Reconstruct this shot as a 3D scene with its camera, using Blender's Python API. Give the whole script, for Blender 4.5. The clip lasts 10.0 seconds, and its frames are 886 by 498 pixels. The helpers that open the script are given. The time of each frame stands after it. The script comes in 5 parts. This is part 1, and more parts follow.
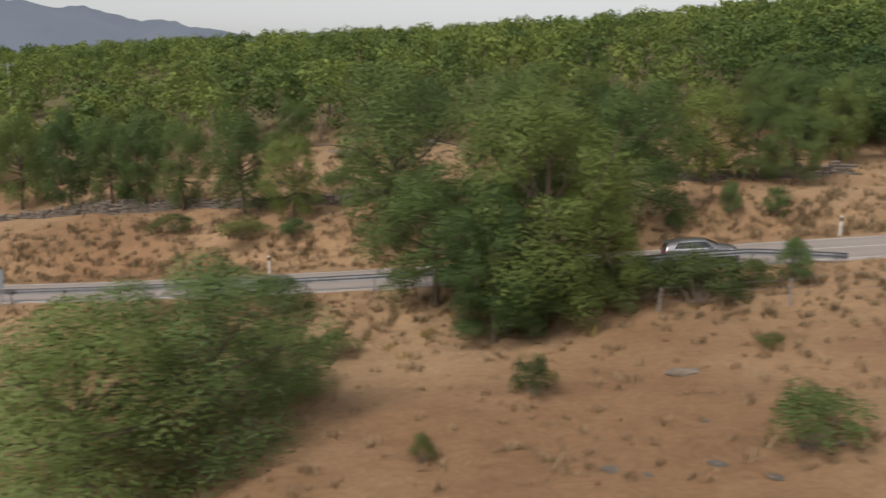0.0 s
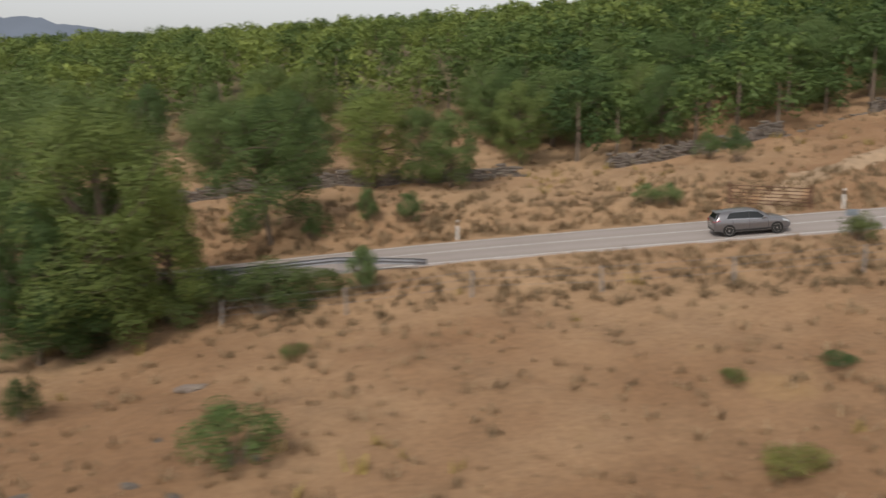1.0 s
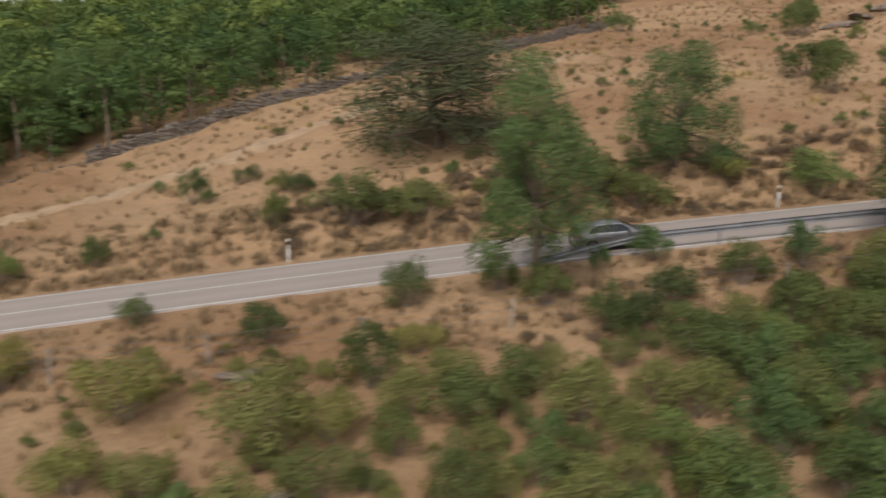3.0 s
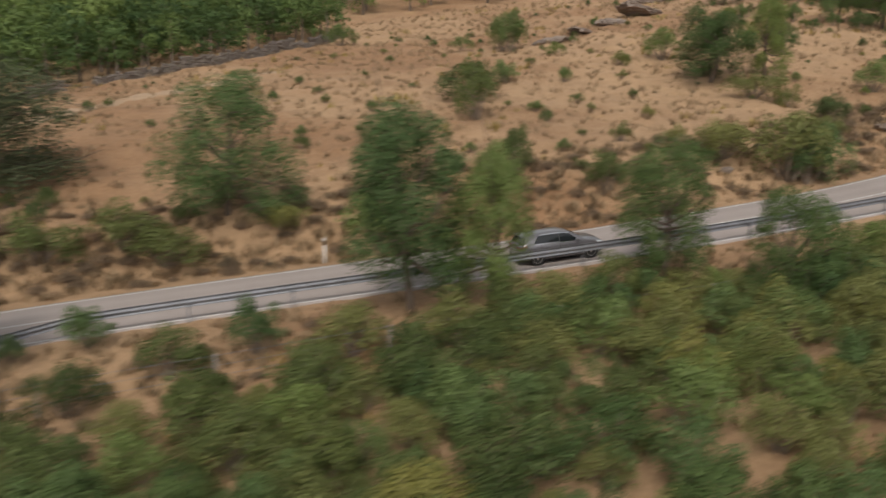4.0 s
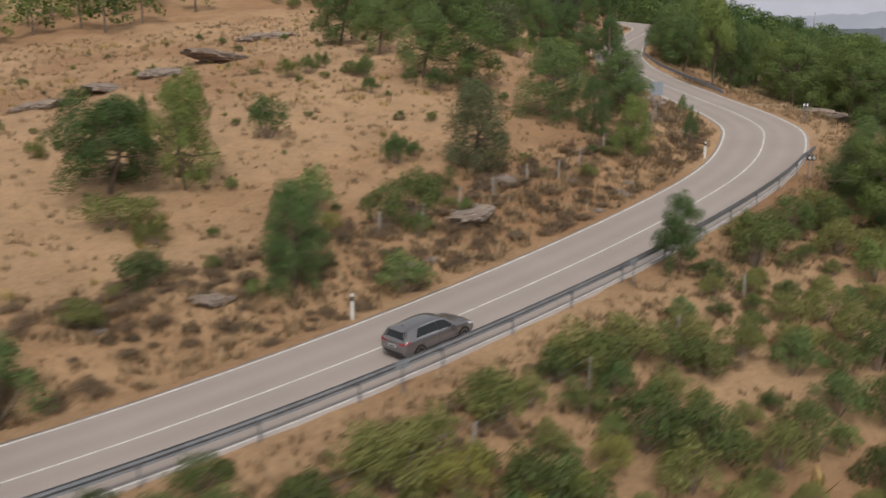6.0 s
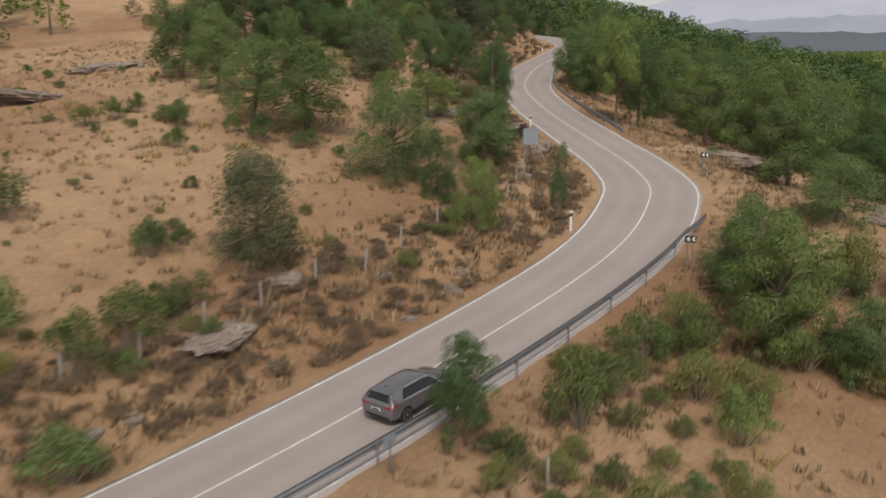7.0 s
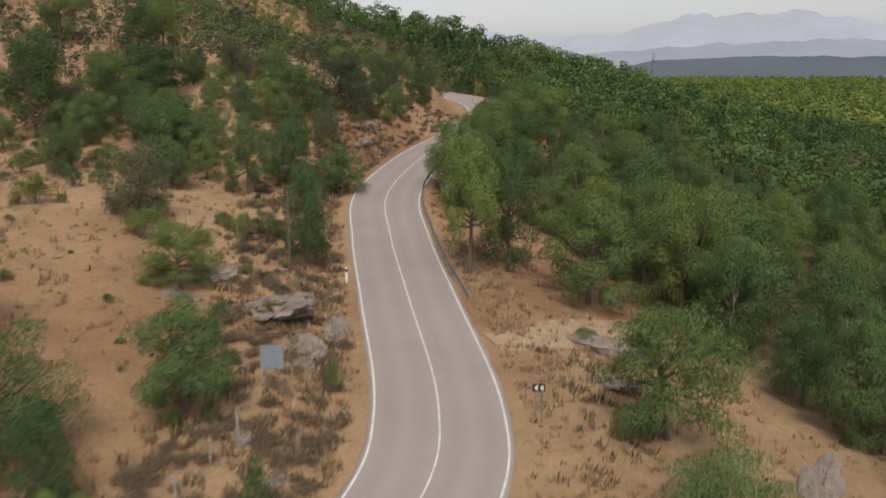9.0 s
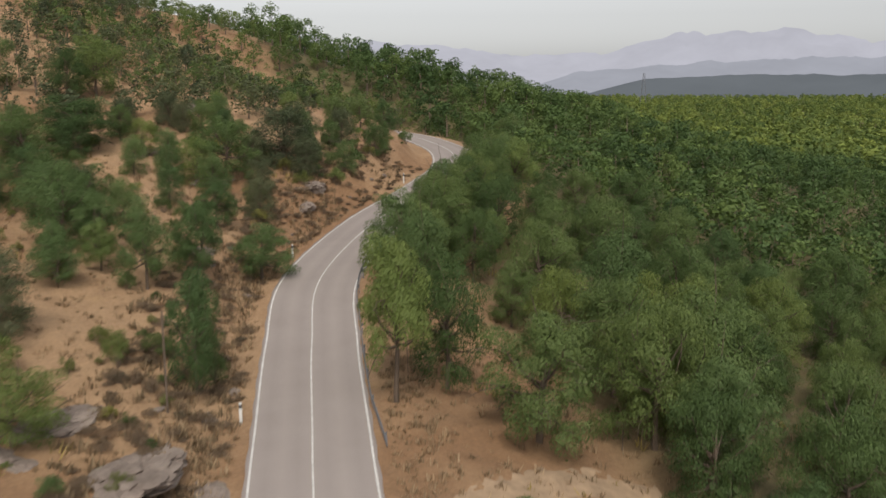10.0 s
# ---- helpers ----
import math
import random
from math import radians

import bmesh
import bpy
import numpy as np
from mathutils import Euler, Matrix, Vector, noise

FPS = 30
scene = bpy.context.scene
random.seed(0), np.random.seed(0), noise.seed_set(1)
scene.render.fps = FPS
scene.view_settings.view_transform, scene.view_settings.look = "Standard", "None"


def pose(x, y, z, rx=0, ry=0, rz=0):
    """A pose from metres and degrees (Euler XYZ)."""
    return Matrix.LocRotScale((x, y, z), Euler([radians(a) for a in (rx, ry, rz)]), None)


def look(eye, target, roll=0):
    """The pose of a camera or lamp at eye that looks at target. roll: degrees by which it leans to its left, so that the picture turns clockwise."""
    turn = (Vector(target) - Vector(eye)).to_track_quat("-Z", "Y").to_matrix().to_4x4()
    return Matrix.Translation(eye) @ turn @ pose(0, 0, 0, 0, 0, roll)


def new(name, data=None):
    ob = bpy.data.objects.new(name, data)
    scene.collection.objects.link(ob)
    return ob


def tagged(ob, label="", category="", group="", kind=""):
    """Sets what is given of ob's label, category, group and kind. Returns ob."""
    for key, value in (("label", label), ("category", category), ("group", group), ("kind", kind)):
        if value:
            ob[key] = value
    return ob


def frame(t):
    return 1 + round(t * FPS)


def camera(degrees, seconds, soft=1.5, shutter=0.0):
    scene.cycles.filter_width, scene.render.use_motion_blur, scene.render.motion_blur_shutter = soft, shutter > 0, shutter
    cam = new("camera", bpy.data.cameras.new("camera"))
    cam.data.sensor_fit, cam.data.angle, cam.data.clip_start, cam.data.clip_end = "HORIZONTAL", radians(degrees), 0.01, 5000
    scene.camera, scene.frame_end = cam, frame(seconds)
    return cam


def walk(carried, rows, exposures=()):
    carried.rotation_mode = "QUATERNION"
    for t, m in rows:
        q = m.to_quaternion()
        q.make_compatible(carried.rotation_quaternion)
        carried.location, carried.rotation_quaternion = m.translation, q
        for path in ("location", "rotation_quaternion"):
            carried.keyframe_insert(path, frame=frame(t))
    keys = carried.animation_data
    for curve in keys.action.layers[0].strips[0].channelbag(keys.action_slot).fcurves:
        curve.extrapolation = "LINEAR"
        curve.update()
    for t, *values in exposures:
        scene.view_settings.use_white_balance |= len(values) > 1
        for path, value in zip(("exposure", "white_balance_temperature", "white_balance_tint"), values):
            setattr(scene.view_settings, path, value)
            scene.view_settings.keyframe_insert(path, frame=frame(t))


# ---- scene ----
cam = camera(51.95, 10.0, soft=1.5, shutter=0.34)

# ---- the flight: seconds, place, tilt, lean and heading ----
PATH = [
    (0.0, 0.00, 0.00, 0.00, 78.89, -0.28, 0.05),
    (0.5, 7.34, -0.44, 0.45, 78.73, 0.05, -3.07),
    (1.0, 15.67, -0.80, 0.82, 78.65, 0.19, -6.98),
    (1.5, 26.62, -0.86, 1.78, 78.16, 0.27, -10.61),
    (2.0, 37.21, -1.41, 3.43, 77.69, 0.14, -13.40),
    (2.5, 48.23, -1.19, 4.36, 77.63, 0.07, -17.33),
    (3.0, 57.38, -0.91, 5.33, 77.46, -0.16, -23.86),
    (3.5, 65.47, -1.46, 5.64, 77.78, -0.48, -28.45),
    (4.0, 75.96, -2.06, 6.66, 77.69, -0.18, -32.23),
    (4.5, 85.83, -2.89, 7.42, 77.95, -0.29, -34.66),
    (5.0, 96.22, -3.41, 9.18, 77.79, -0.31, -37.06),
    (5.5, 106.13, -2.99, 10.80, 77.67, -0.34, -38.83),
    (6.0, 116.08, -3.10, 13.01, 77.10, -0.31, -39.43),
    (6.5, 124.75, -1.56, 14.53, 76.99, -0.05, -40.25),
    (7.0, 132.63, 1.54, 15.47, 77.39, 0.03, -41.52),
    (7.5, 139.93, 4.05, 16.81, 77.69, 0.04, -42.00),
    (8.0, 146.95, 6.10, 18.65, 77.82, -0.07, -42.01),
    (8.5, 153.21, 8.34, 20.45, 78.15, 0.05, -42.05),
    (9.0, 159.57, 11.14, 22.36, 78.69, 0.04, -42.26),
    (9.5, 165.22, 14.00, 24.12, 79.18, 0.14, -42.41),
    (10.0, 170.96, 17.37, 26.19, 79.75, 0.17, -42.70),
]
walk(cam, [(t, pose(x, y, z, rx, ry, rz)) for t, x, y, z, rx, ry, rz in PATH],
     exposures=[(0.0, 0.0), (10.0, 0.0)])

# ---- light: a bright veiled summer sky with a soft high sun ----
world = bpy.data.worlds.new("sky")
scene.world = world
world.use_nodes = True
wn = world.node_tree.nodes
sky = wn.new("ShaderNodeTexSky")
sky.sky_type = 'NISHITA'
sky.sun_disc = False
sky.sun_elevation = radians(52)
sky.sun_rotation = radians(200)
sky.dust_density = 1.5
sky.air_density = 1.0
veil = wn.new("ShaderNodeHueSaturation")
veil.inputs["Saturation"].default_value = 0.1
world.node_tree.links.new(sky.outputs[0], veil.inputs["Color"])
world.node_tree.links.new(veil.outputs[0], wn["Background"].inputs[0])
wn["Background"].inputs[1].default_value = 0.13
sun = bpy.data.lights.new("sun", 'SUN')
sun.energy = 2.3
sun.angle = radians(14)
sun.color = (1.0, 0.93, 0.82)
sun_ob = new("sun", sun)
# the sun stands behind the camera's start, high in the south-west
sun_ob.matrix_world = look((0, 0, 80), (45, 50, 0))

# ---- materials ----
def material(name, rough=.8, metal=0.0):
    m = bpy.data.materials.new(name)
    m.use_nodes = True
    b = m.node_tree.nodes["Principled BSDF"]
    b.inputs["Roughness"].default_value, b.inputs["Metallic"].default_value = rough, metal
    return m, m.node_tree.nodes, m.node_tree.links, b


def noise_of(nodes, links, scale, detail=5, rough=.6, vector=None):
    n = nodes.new("ShaderNodeTexNoise")
    n.inputs["Scale"].default_value, n.inputs["Detail"].default_value, n.inputs["Roughness"].default_value = scale, detail, rough
    if vector is not None:
        links.new(vector, n.inputs["Vector"])
    return n.outputs["Fac"]


def ramp(nodes, links, fac, *stops):
    r = nodes.new("ShaderNodeValToRGB")
    e = r.color_ramp.elements
    while len(e) < len(stops):
        e.new(.5)
    for k, (at, col) in zip(e, stops):
        k.position, k.color = at, (*col, 1)
    links.new(fac, r.inputs[0])
    return r.outputs[0]


def mixed(nodes, links, fac, a, b, mode='MIX'):
    m = nodes.new("ShaderNodeMix")
    m.data_type, m.blend_type = 'RGBA', mode
    for sock, v in ((m.inputs["Factor"], fac), (m.inputs[6], a), (m.inputs[7], b)):
        if isinstance(v, (int, float)):
            sock.default_value = v
        elif isinstance(v, tuple):
            sock.default_value = (*v, 1)
        else:
            links.new(v, sock)
    return m.outputs[2]


def bump(nodes, links, b, height, strength, dist):
    n = nodes.new("ShaderNodeBump")
    n.inputs["Strength"].default_value, n.inputs["Distance"].default_value = strength, dist
    links.new(height, n.inputs["Height"])
    links.new(n.outputs[0], b.inputs["Normal"])


def place(nodes):
    return nodes.new("ShaderNodeTexCoord").outputs["Object"]


def plain(name, col, rough=.6, metal=0.0, vary=.15, scale=3.0):
    """One colour with grain and stains."""
    m, nodes, links, b = material(name, rough, metal)
    v = place(nodes)
    n = noise_of(nodes, links, scale, 6, .65, v)
    dark = tuple(c * (1 - vary) for c in col)
    light = tuple(min(1, c * (1 + vary)) for c in col)
    links.new(ramp(nodes, links, n, (.3, dark), (.7, light)), b.inputs["Base Color"])
    return m


def make_ground():
    m, nodes, links, b = material("dry_soil", .95)
    v = place(nodes)
    big, mid, fine = (noise_of(nodes, links, s, 6, r, v) for s, r in ((.045, .6), (.33, .65), (4.0, .7)))
    straw = ramp(nodes, links, mid, (.25, (.225, .146, .087)), (.5, (.375, .25, .15)), (.75, (.46, .315, .192)))
    dust = ramp(nodes, links, fine, (.32, (.195, .126, .075)), (.68, (.47, .315, .192)))
    col = mixed(nodes, links, .45, straw, dust)
    tint = ramp(nodes, links, big, (.38, (.62, .50, .42)), (.55, (1, 1, 1)))
    col = mixed(nodes, links, .7, col, tint, 'MULTIPLY')
    gold = ramp(nodes, links, noise_of(nodes, links, .16, 4, .6, v), (.64, (0, 0, 0)), (.80, (.6, .6, .6)))
    col = mixed(nodes, links, gold, col, (.42, .285, .13))
    weeds = ramp(nodes, links, noise_of(nodes, links, 1.3, 5, .7, v), (.595, (0, 0, 0)), (.70, (.72, .72, .72)))
    col = mixed(nodes, links, weeds, col, (.185, .112, .058))
    col = mixed(nodes, links, 1.0, col, (1.09, 1.04, .975), 'MULTIPLY')
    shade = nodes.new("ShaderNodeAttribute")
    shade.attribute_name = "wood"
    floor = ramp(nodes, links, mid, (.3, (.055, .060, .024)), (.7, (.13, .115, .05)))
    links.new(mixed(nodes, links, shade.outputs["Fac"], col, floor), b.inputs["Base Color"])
    bump(nodes, links, b, noise_of(nodes, links, 2.2, 8, .75, v), 1.0, .18)
    return m


def make_asphalt():
    m, nodes, links, b = material("worn_asphalt", .85)
    v = place(nodes)
    big, fine = noise_of(nodes, links, .25, 4, .6, v), noise_of(nodes, links, 45, 3, .7, v)
    col = mixed(nodes, links, .35, ramp(nodes, links, big, (.3, (.297, .250, .232)), (.7, (.348, .297, .277))),
                ramp(nodes, links, fine, (.35, (.23, .20, .185)), (.65, (.37, .325, .30))))
    streak = nodes.new("ShaderNodeAttribute")
    streak.attribute_name = "lane"
    wheel = ramp(nodes, links, streak.outputs["Fac"], (0.0, (.93, .93, .93)), (1.0, (1.04, 1.04, 1.04)))
    links.new(mixed(nodes, links, 1.0, col, wheel, 'MULTIPLY'), b.inputs["Base Color"])
    bump(nodes, links, b, fine, .3, .01)
    return m


def make_leaves(name, dark, light, through_light=.25, rough=.6, vary=True):
    m, nodes, links, b = material(name, rough)
    g, o = nodes.new("ShaderNodeNewGeometry"), nodes.new("ShaderNodeObjectInfo")
    col = ramp(nodes, links, g.outputs["Random Per Island"], (0.0, dark), (.75, light), (1.0, tuple(c * 1.25 for c in light)))
    if vary:
        tone = ramp(nodes, links, o.outputs["Random"], (0.0, (.50, .60, .58)), (.35, (.78, .84, .82)), (.7, (1, 1, 1)), (1.0, (1.30, 1.18, .95)))
        col = mixed(nodes, links, 1.0, col, tone, 'MULTIPLY')
    each = nodes.new("ShaderNodeAttribute")
    each.attribute_name = "tone"
    hue = ramp(nodes, links, each.outputs["Fac"], (0.0, (1, 1, 1)), (.02, (.50, .60, .62)), (.45, (.88, .94, .94)), (1.0, (1.28, 1.22, 1.08)))
    col = mixed(nodes, links, 1.0, col, hue, 'MULTIPLY')
    links.new(col, b.inputs["Base Color"])
    b.inputs["Specular IOR Level"].default_value = .25
    t = nodes.new("ShaderNodeBsdfTranslucent")
    links.new(col, t.inputs["Color"])
    mix = nodes.new("ShaderNodeMixShader")
    mix.inputs[0].default_value = through_light
    out = nodes["Material Output"]
    links.new(b.outputs[0], mix.inputs[1])
    links.new(t.outputs[0], mix.inputs[2])
    links.new(mix.outputs[0], out.inputs["Surface"])
    return m


def make_rock(name="weathered_granite", a=(.14, .105, .085), c=(.34, .275, .235)):
    m, nodes, links, b = material(name, .9)
    v = place(nodes)
    n1, n2 = noise_of(nodes, links, 1.2, 8, .7, v), noise_of(nodes, links, 9, 6, .7, v)
    col = mixed(nodes, links, .4, ramp(nodes, links, n1, (.3, a), (.7, c)), ramp(nodes, links, n2, (.35, a), (.7, c)))
    lichen = ramp(nodes, links, noise_of(nodes, links, 3.1, 5, .6, v), (.58, (0, 0, 0)), (.66, (.6, .6, .6)))
    links.new(mixed(nodes, links, lichen, col, (.30, .27, .18)), b.inputs["Base Color"])
    bump(nodes, links, b, n2, .8, .06)
    return m


GROUND, ASPHALT, ROCK = make_ground(), make_asphalt(), make_rock()
PAINT_WHITE = plain("road_paint", (.60, .58, .56), .7, 0, .25, 2)
DUST = plain("dusty_track", (.36, .25, .16), .95, 0, .25, 1.2)
WALL_STONE = make_rock("dark_field_stone", (.09, .073, .062), (.25, .21, .18))
BARK = plain("grey_brown_bark", (.13, .095, .07), .95, 0, .35, 6)
TWIGS = plain("dead_wood", (.22, .17, .13), .95, 0, .3, 6)
OAK = make_leaves("oak_leaves", (.108, .153, .049), (.152, .205, .067), .32)
ASH = make_leaves("ash_leaves", (.120, .172, .060), (.160, .222, .080), .32)
HOLM = make_leaves("holm_oak_leaves", (.086, .100, .049), (.130, .140, .070), .2)
BROOM = make_leaves("broom_shoots", (.158, .168, .050), (.226, .228, .080), .3)
SHRUB = make_leaves("shrub_leaves", (.092, .118, .038), (.132, .162, .052), .3)
BRACKEN = make_leaves("dead_brushwood", (.165, .110, .074), (.245, .170, .115), .25, .9)
STRAW = make_leaves("dry_grass", (.19, .130, .078), (.40, .290, .180), .3, .9, False)
WEED = make_leaves("brown_weeds", (.13, .095, .058), (.28, .205, .125), .3, .9, False)
GOLD = make_leaves("yellow_grass", (.20, .15, .055), (.40, .30, .11), .3, .9, False)
STEEL = plain("galvanised_steel", (.20, .205, .225), .5, .35, .2, 2)
POST_WHITE = plain("white_plastic_post", (.72, .71, .69), .5, 0, .08, 5)
BLACK = plain("black_plastic", (.025, .025, .027), .5, 0, .2, 5)
WOOD_POST = plain("weathered_fence_post", (.30, .27, .25), .9, 0, .25, 8)
RUST = plain("rusty_bar", (.16, .085, .055), .8, .2, .3, 6)
SIGN_BACK = plain("grey_sign_back", (.27, .30, .34), .5, .3, .12, 3)
CONCRETE = plain("concrete", (.42, .39, .36), .9, 0, .2, 3)


# ---- the lie of the land: a road profile and the heights of the slopes round it ----
ROAD = np.array([(-130, 97, -22), (-80, 77, -19), (-39.4, 62.7, -15.8), (-7.7, 53.4, -12.5), (23, 47.9, -9.1), (53.6, 42.9, -6.5),
                 (80.9, 36, -4), (105.6, 28.3, -1.8), (125.5, 25.9, -0.4), (147.3, 27.2, 1.6), (169.5, 31.4, 3.9),
                 (180.5, 35.8, 5.7), (187.1, 41.8, 6.6), (196, 54.5, 7.8), (204.5, 66.8, 9.1), (212.8, 77.4, 10.8),
                 (227.3, 88.7, 12.6), (242.6, 97.2, 14.4), (256, 107, 15.6), (267, 122, 16.8), (272, 142, 18.2), (262, 165, 20)], float)


def road_line(knots, n=14):
    """A smooth line through the knots, evenly dense."""
    q = np.vstack([2 * knots[0] - knots[1], knots, 2 * knots[-1] - knots[-2]])
    out = []
    for a, b, c, e in zip(q, q[1:], q[2:], q[3:]):
        for u in np.arange(n) / n:
            out.append(.5 * (2 * b + (c - a) * u + (2 * a - 5 * b + 4 * c - e) * u * u + (3 * b - 3 * c + e - a) * u ** 3))
    return np.array(out)


LINE = road_line(ROAD)
TANG = np.gradient(LINE, axis=0)
TANG /= np.linalg.norm(TANG, axis=1)[:, None]
SIDE = np.stack([-TANG[:, 1], TANG[:, 0], 0 * TANG[:, 0]], 1)
SIDE /= np.linalg.norm(SIDE, axis=1)[:, None]
RUN = np.concatenate([[0], np.cumsum(np.linalg.norm(np.diff(LINE, axis=0), axis=1))])
HALF = np.interp(LINE[:, 0], [90, 150], [2.65, 3.05])      # half the width between the white lines

# heights of the country off the road
UPHILL = [(36, 66, -6.9), (42, 58, -6.3), (67, 57, -3.8), (81, 55, -0.2), (81, 66, 0.8), (118, 56, 3.3), (114, 62.5, 3.8),
          (142, 79, 8.4), (143, 55, 6.4), (134, 41, 2.6), (154, 40, 4.7), (166, 39, 5.6), (160, 60, 9.0), (186, 72, 12.3), (194, 77, 12.0),
          (219, 95, 15.5), (200, 109, 17.6), (221, 116, 20.4), (174, 52, 8.2), (187, 55, 8.6)]
HILLS = [(0, 70, -9), (0, 110, -4), (-60, 110, -12), (30, 150, 2), (0, 230, 4.5), (-120, 190, -6), (75, 130, 6), (110, 105, 6.5), (110, 210, 14),
         (170, 120, 16), (190, 170, 31), (225, 190, 43), (258, 185, 37), (290, 165, 26.5), (274, 188, 36), (300, 181, 28.5), (300, 250, 24), (170, 260, 27), (60, 280, 10)]
DOWNHILL = [(24, 35, -10.2), (34, 30, -10.2), (12, 28, -12.0), (10, 35, -11.9), (-8, 35, -13.2), (55, 26, -8.6), (104, 11, -3.6), (124, 19, -1.1),
            (107, 20, -3.4), (144, 18, -0.2), (160, 15, 0.6), (187, 34, 6.4), (203, 34, 3.6), (212, 60, 7.0), (252, 64, 4.6), (280, 64, 2.5),
            (40, 5, -13), (80, -5, -9.5), (130, 0, -5.5), (180, 5, 0), (230, 20, 1), (0, 0, -17), (-60, 30, -19), (60, -50, -17),
            (300, 0, -2), (180, -60, -7), (300, 110, 10), (320, 60, 2)]


def along():
    """The foot of the bank above the road and of the fill below it."""
    rows = []
    for i in range(10, len(LINE), 7):
        x = LINE[i][0]
        up = np.interp(x, [0, 40, 70, 100, 130, 165, 190, 215, 240], [2.2, .5, 1.5, 2.2, 1.9, 1.3, .6, 2.6, 3.0])
        down = np.interp(x, [0, 40, 90, 130, 165, 190, 215], [1.1, 1.0, 1.3, .9, .6, .4, 1.6])
        rows.append(LINE[i] + SIDE[i] * 8.5 + (0, 0, up))
        rows.append(LINE[i] - SIDE[i] * 8.5 - (0, 0, down))
    return rows


CONTROL = np.array([*UPHILL, *HILLS, *DOWNHILL, *along()], float)


def plate(d2):
    return d2 * np.log(np.maximum(d2, 1e-6))


def solve_plate():
    n = len(CONTROL)
    d2 = ((CONTROL[:, None, :2] - CONTROL[None, :, :2]) ** 2).sum(2)
    m = np.zeros((n + 3, n + 3))
    m[:n, :n] = plate(d2) + np.eye(n) * 40
    m[:n, n], m[:n, n + 1:] = 1, CONTROL[:, :2]
    m[n, :n], m[n + 1:, :n] = 1, CONTROL[:, :2].T
    return np.linalg.solve(m, np.append(CONTROL[:, 2], [0, 0, 0]))


PLATE = solve_plate()


def smooth(a, b, v):
    u = np.clip((v - a) / (b - a), 0, 1)
    return u * u * (3 - 2 * u)


def beside(xy):
    """For each place: how far left of the road it lies, the road's height there and its run."""
    d, z, s, h = (np.empty(len(xy)) for _ in range(4))
    for a in range(0, len(xy), 4000):
        p = xy[a:a + 4000]
        dist = ((p[:, None] - LINE[None, :, :2]) ** 2).sum(2)
        j = dist.argmin(1)
        rel = p - LINE[j, :2]
        f = (rel * TANG[j, :2]).sum(1)
        d[a:a + 4000] = np.where(np.abs(f) < 6, (rel * SIDE[j, :2]).sum(1), np.sqrt(dist.min(1)) * np.sign((rel * SIDE[j, :2]).sum(1)))
        z[a:a + 4000] = LINE[j, 2] + np.clip(f, -3, 3) * TANG[j, 2]
        s[a:a + 4000], h[a:a + 4000] = RUN[j] + f, HALF[j]
    return d, z, s, h


def ripple(x, y):
    """Small unevenness of the soil."""
    return (.16 * np.sin(x * .61 + 1.3 * np.sin(y * .37)) * np.sin(y * .53 + 1.1 * np.sin(x * .29)) + .07 * np.sin(x * 1.7 + y * 1.1 + 2 * np.sin(y * .8))
            + .05 * np.sin(2.6 * y - 1.9 * x + np.sin(x * 1.3)))


def land(x, y):
    """The height of the ground."""
    x, y = np.atleast_1d(np.asarray(x, float)), np.atleast_1d(np.asarray(y, float))
    cx, cy = np.clip(x, -140, 330), np.clip(y, -70, 290)
    z = np.empty(len(x))
    for a in range(0, len(x), 4000):
        p = np.stack([cx[a:a + 4000], cy[a:a + 4000]], 1)
        d2 = ((p[:, None] - CONTROL[None, :, :2]) ** 2).sum(2)
        z[a:a + 4000] = plate(d2) @ PLATE[:-3] + PLATE[-3] + p @ PLATE[-2:]
    out = np.hypot(x - cx, y - cy)
    far = -6 + 15 * np.exp(-(((x - 60) / 320) ** 2 + ((y - 420) / 200) ** 2)) - 6 * smooth(500, 2500, out)
    w = np.exp(-out / 70)
    z = z * w + far * (1 - w)
    d, zr, s, h = beside(np.stack([x, y], 1))
    gap = np.abs(d) - h
    z = z + ripple(x, y) * smooth(1.5, 6, gap)
    verge = zr - .05 - .10 * smooth(.4, 1.6, gap)
    k = smooth(1.3, 5.5, gap) * np.where(d > 0, 1, smooth(.8, 4.5, gap) * .5 + .5)
    return np.where(gap < .25, zr - .12, verge * (1 - k) + z * k)

# ---- helpers for meshes ----
def mesh_of(name, verts, faces, mats, smooth_shade=False, index=None, normals=None):
    me = bpy.data.meshes.new(name)
    if isinstance(verts, np.ndarray) and isinstance(faces, np.ndarray):
        n, k = faces.shape
        me.vertices.add(len(verts))
        me.vertices.foreach_set("co", np.ascontiguousarray(verts, np.float32).ravel())
        me.loops.add(n * k)
        me.loops.foreach_set("vertex_index", np.ascontiguousarray(faces, np.int32).ravel())
        me.polygons.add(n)
        me.polygons.foreach_set("loop_start", np.arange(0, n * k, k, dtype=np.int32))
        me.update(calc_edges=True)
    else:
        me.from_pydata(verts.tolist() if isinstance(verts, np.ndarray) else verts, [], faces)
    for m in (mats if isinstance(mats, (list, tuple)) else [mats]):
        me.materials.append(m)
    if smooth_shade:
        me.polygons.foreach_set("use_smooth", np.ones(len(me.polygons), bool))
    if index is not None:
        me.polygons.foreach_set("material_index", np.asarray(index, np.int32))
    me.update()
    if normals is not None:
        me.polygons.foreach_set("use_smooth", np.ones(len(me.polygons), bool))
        me.normals_split_custom_set_from_vertices(normals.tolist())
    return me


def child(name, me, parent, label=""):
    ob = new(name, me)
    ob.parent = parent
    return tagged(ob, label) if label else ob


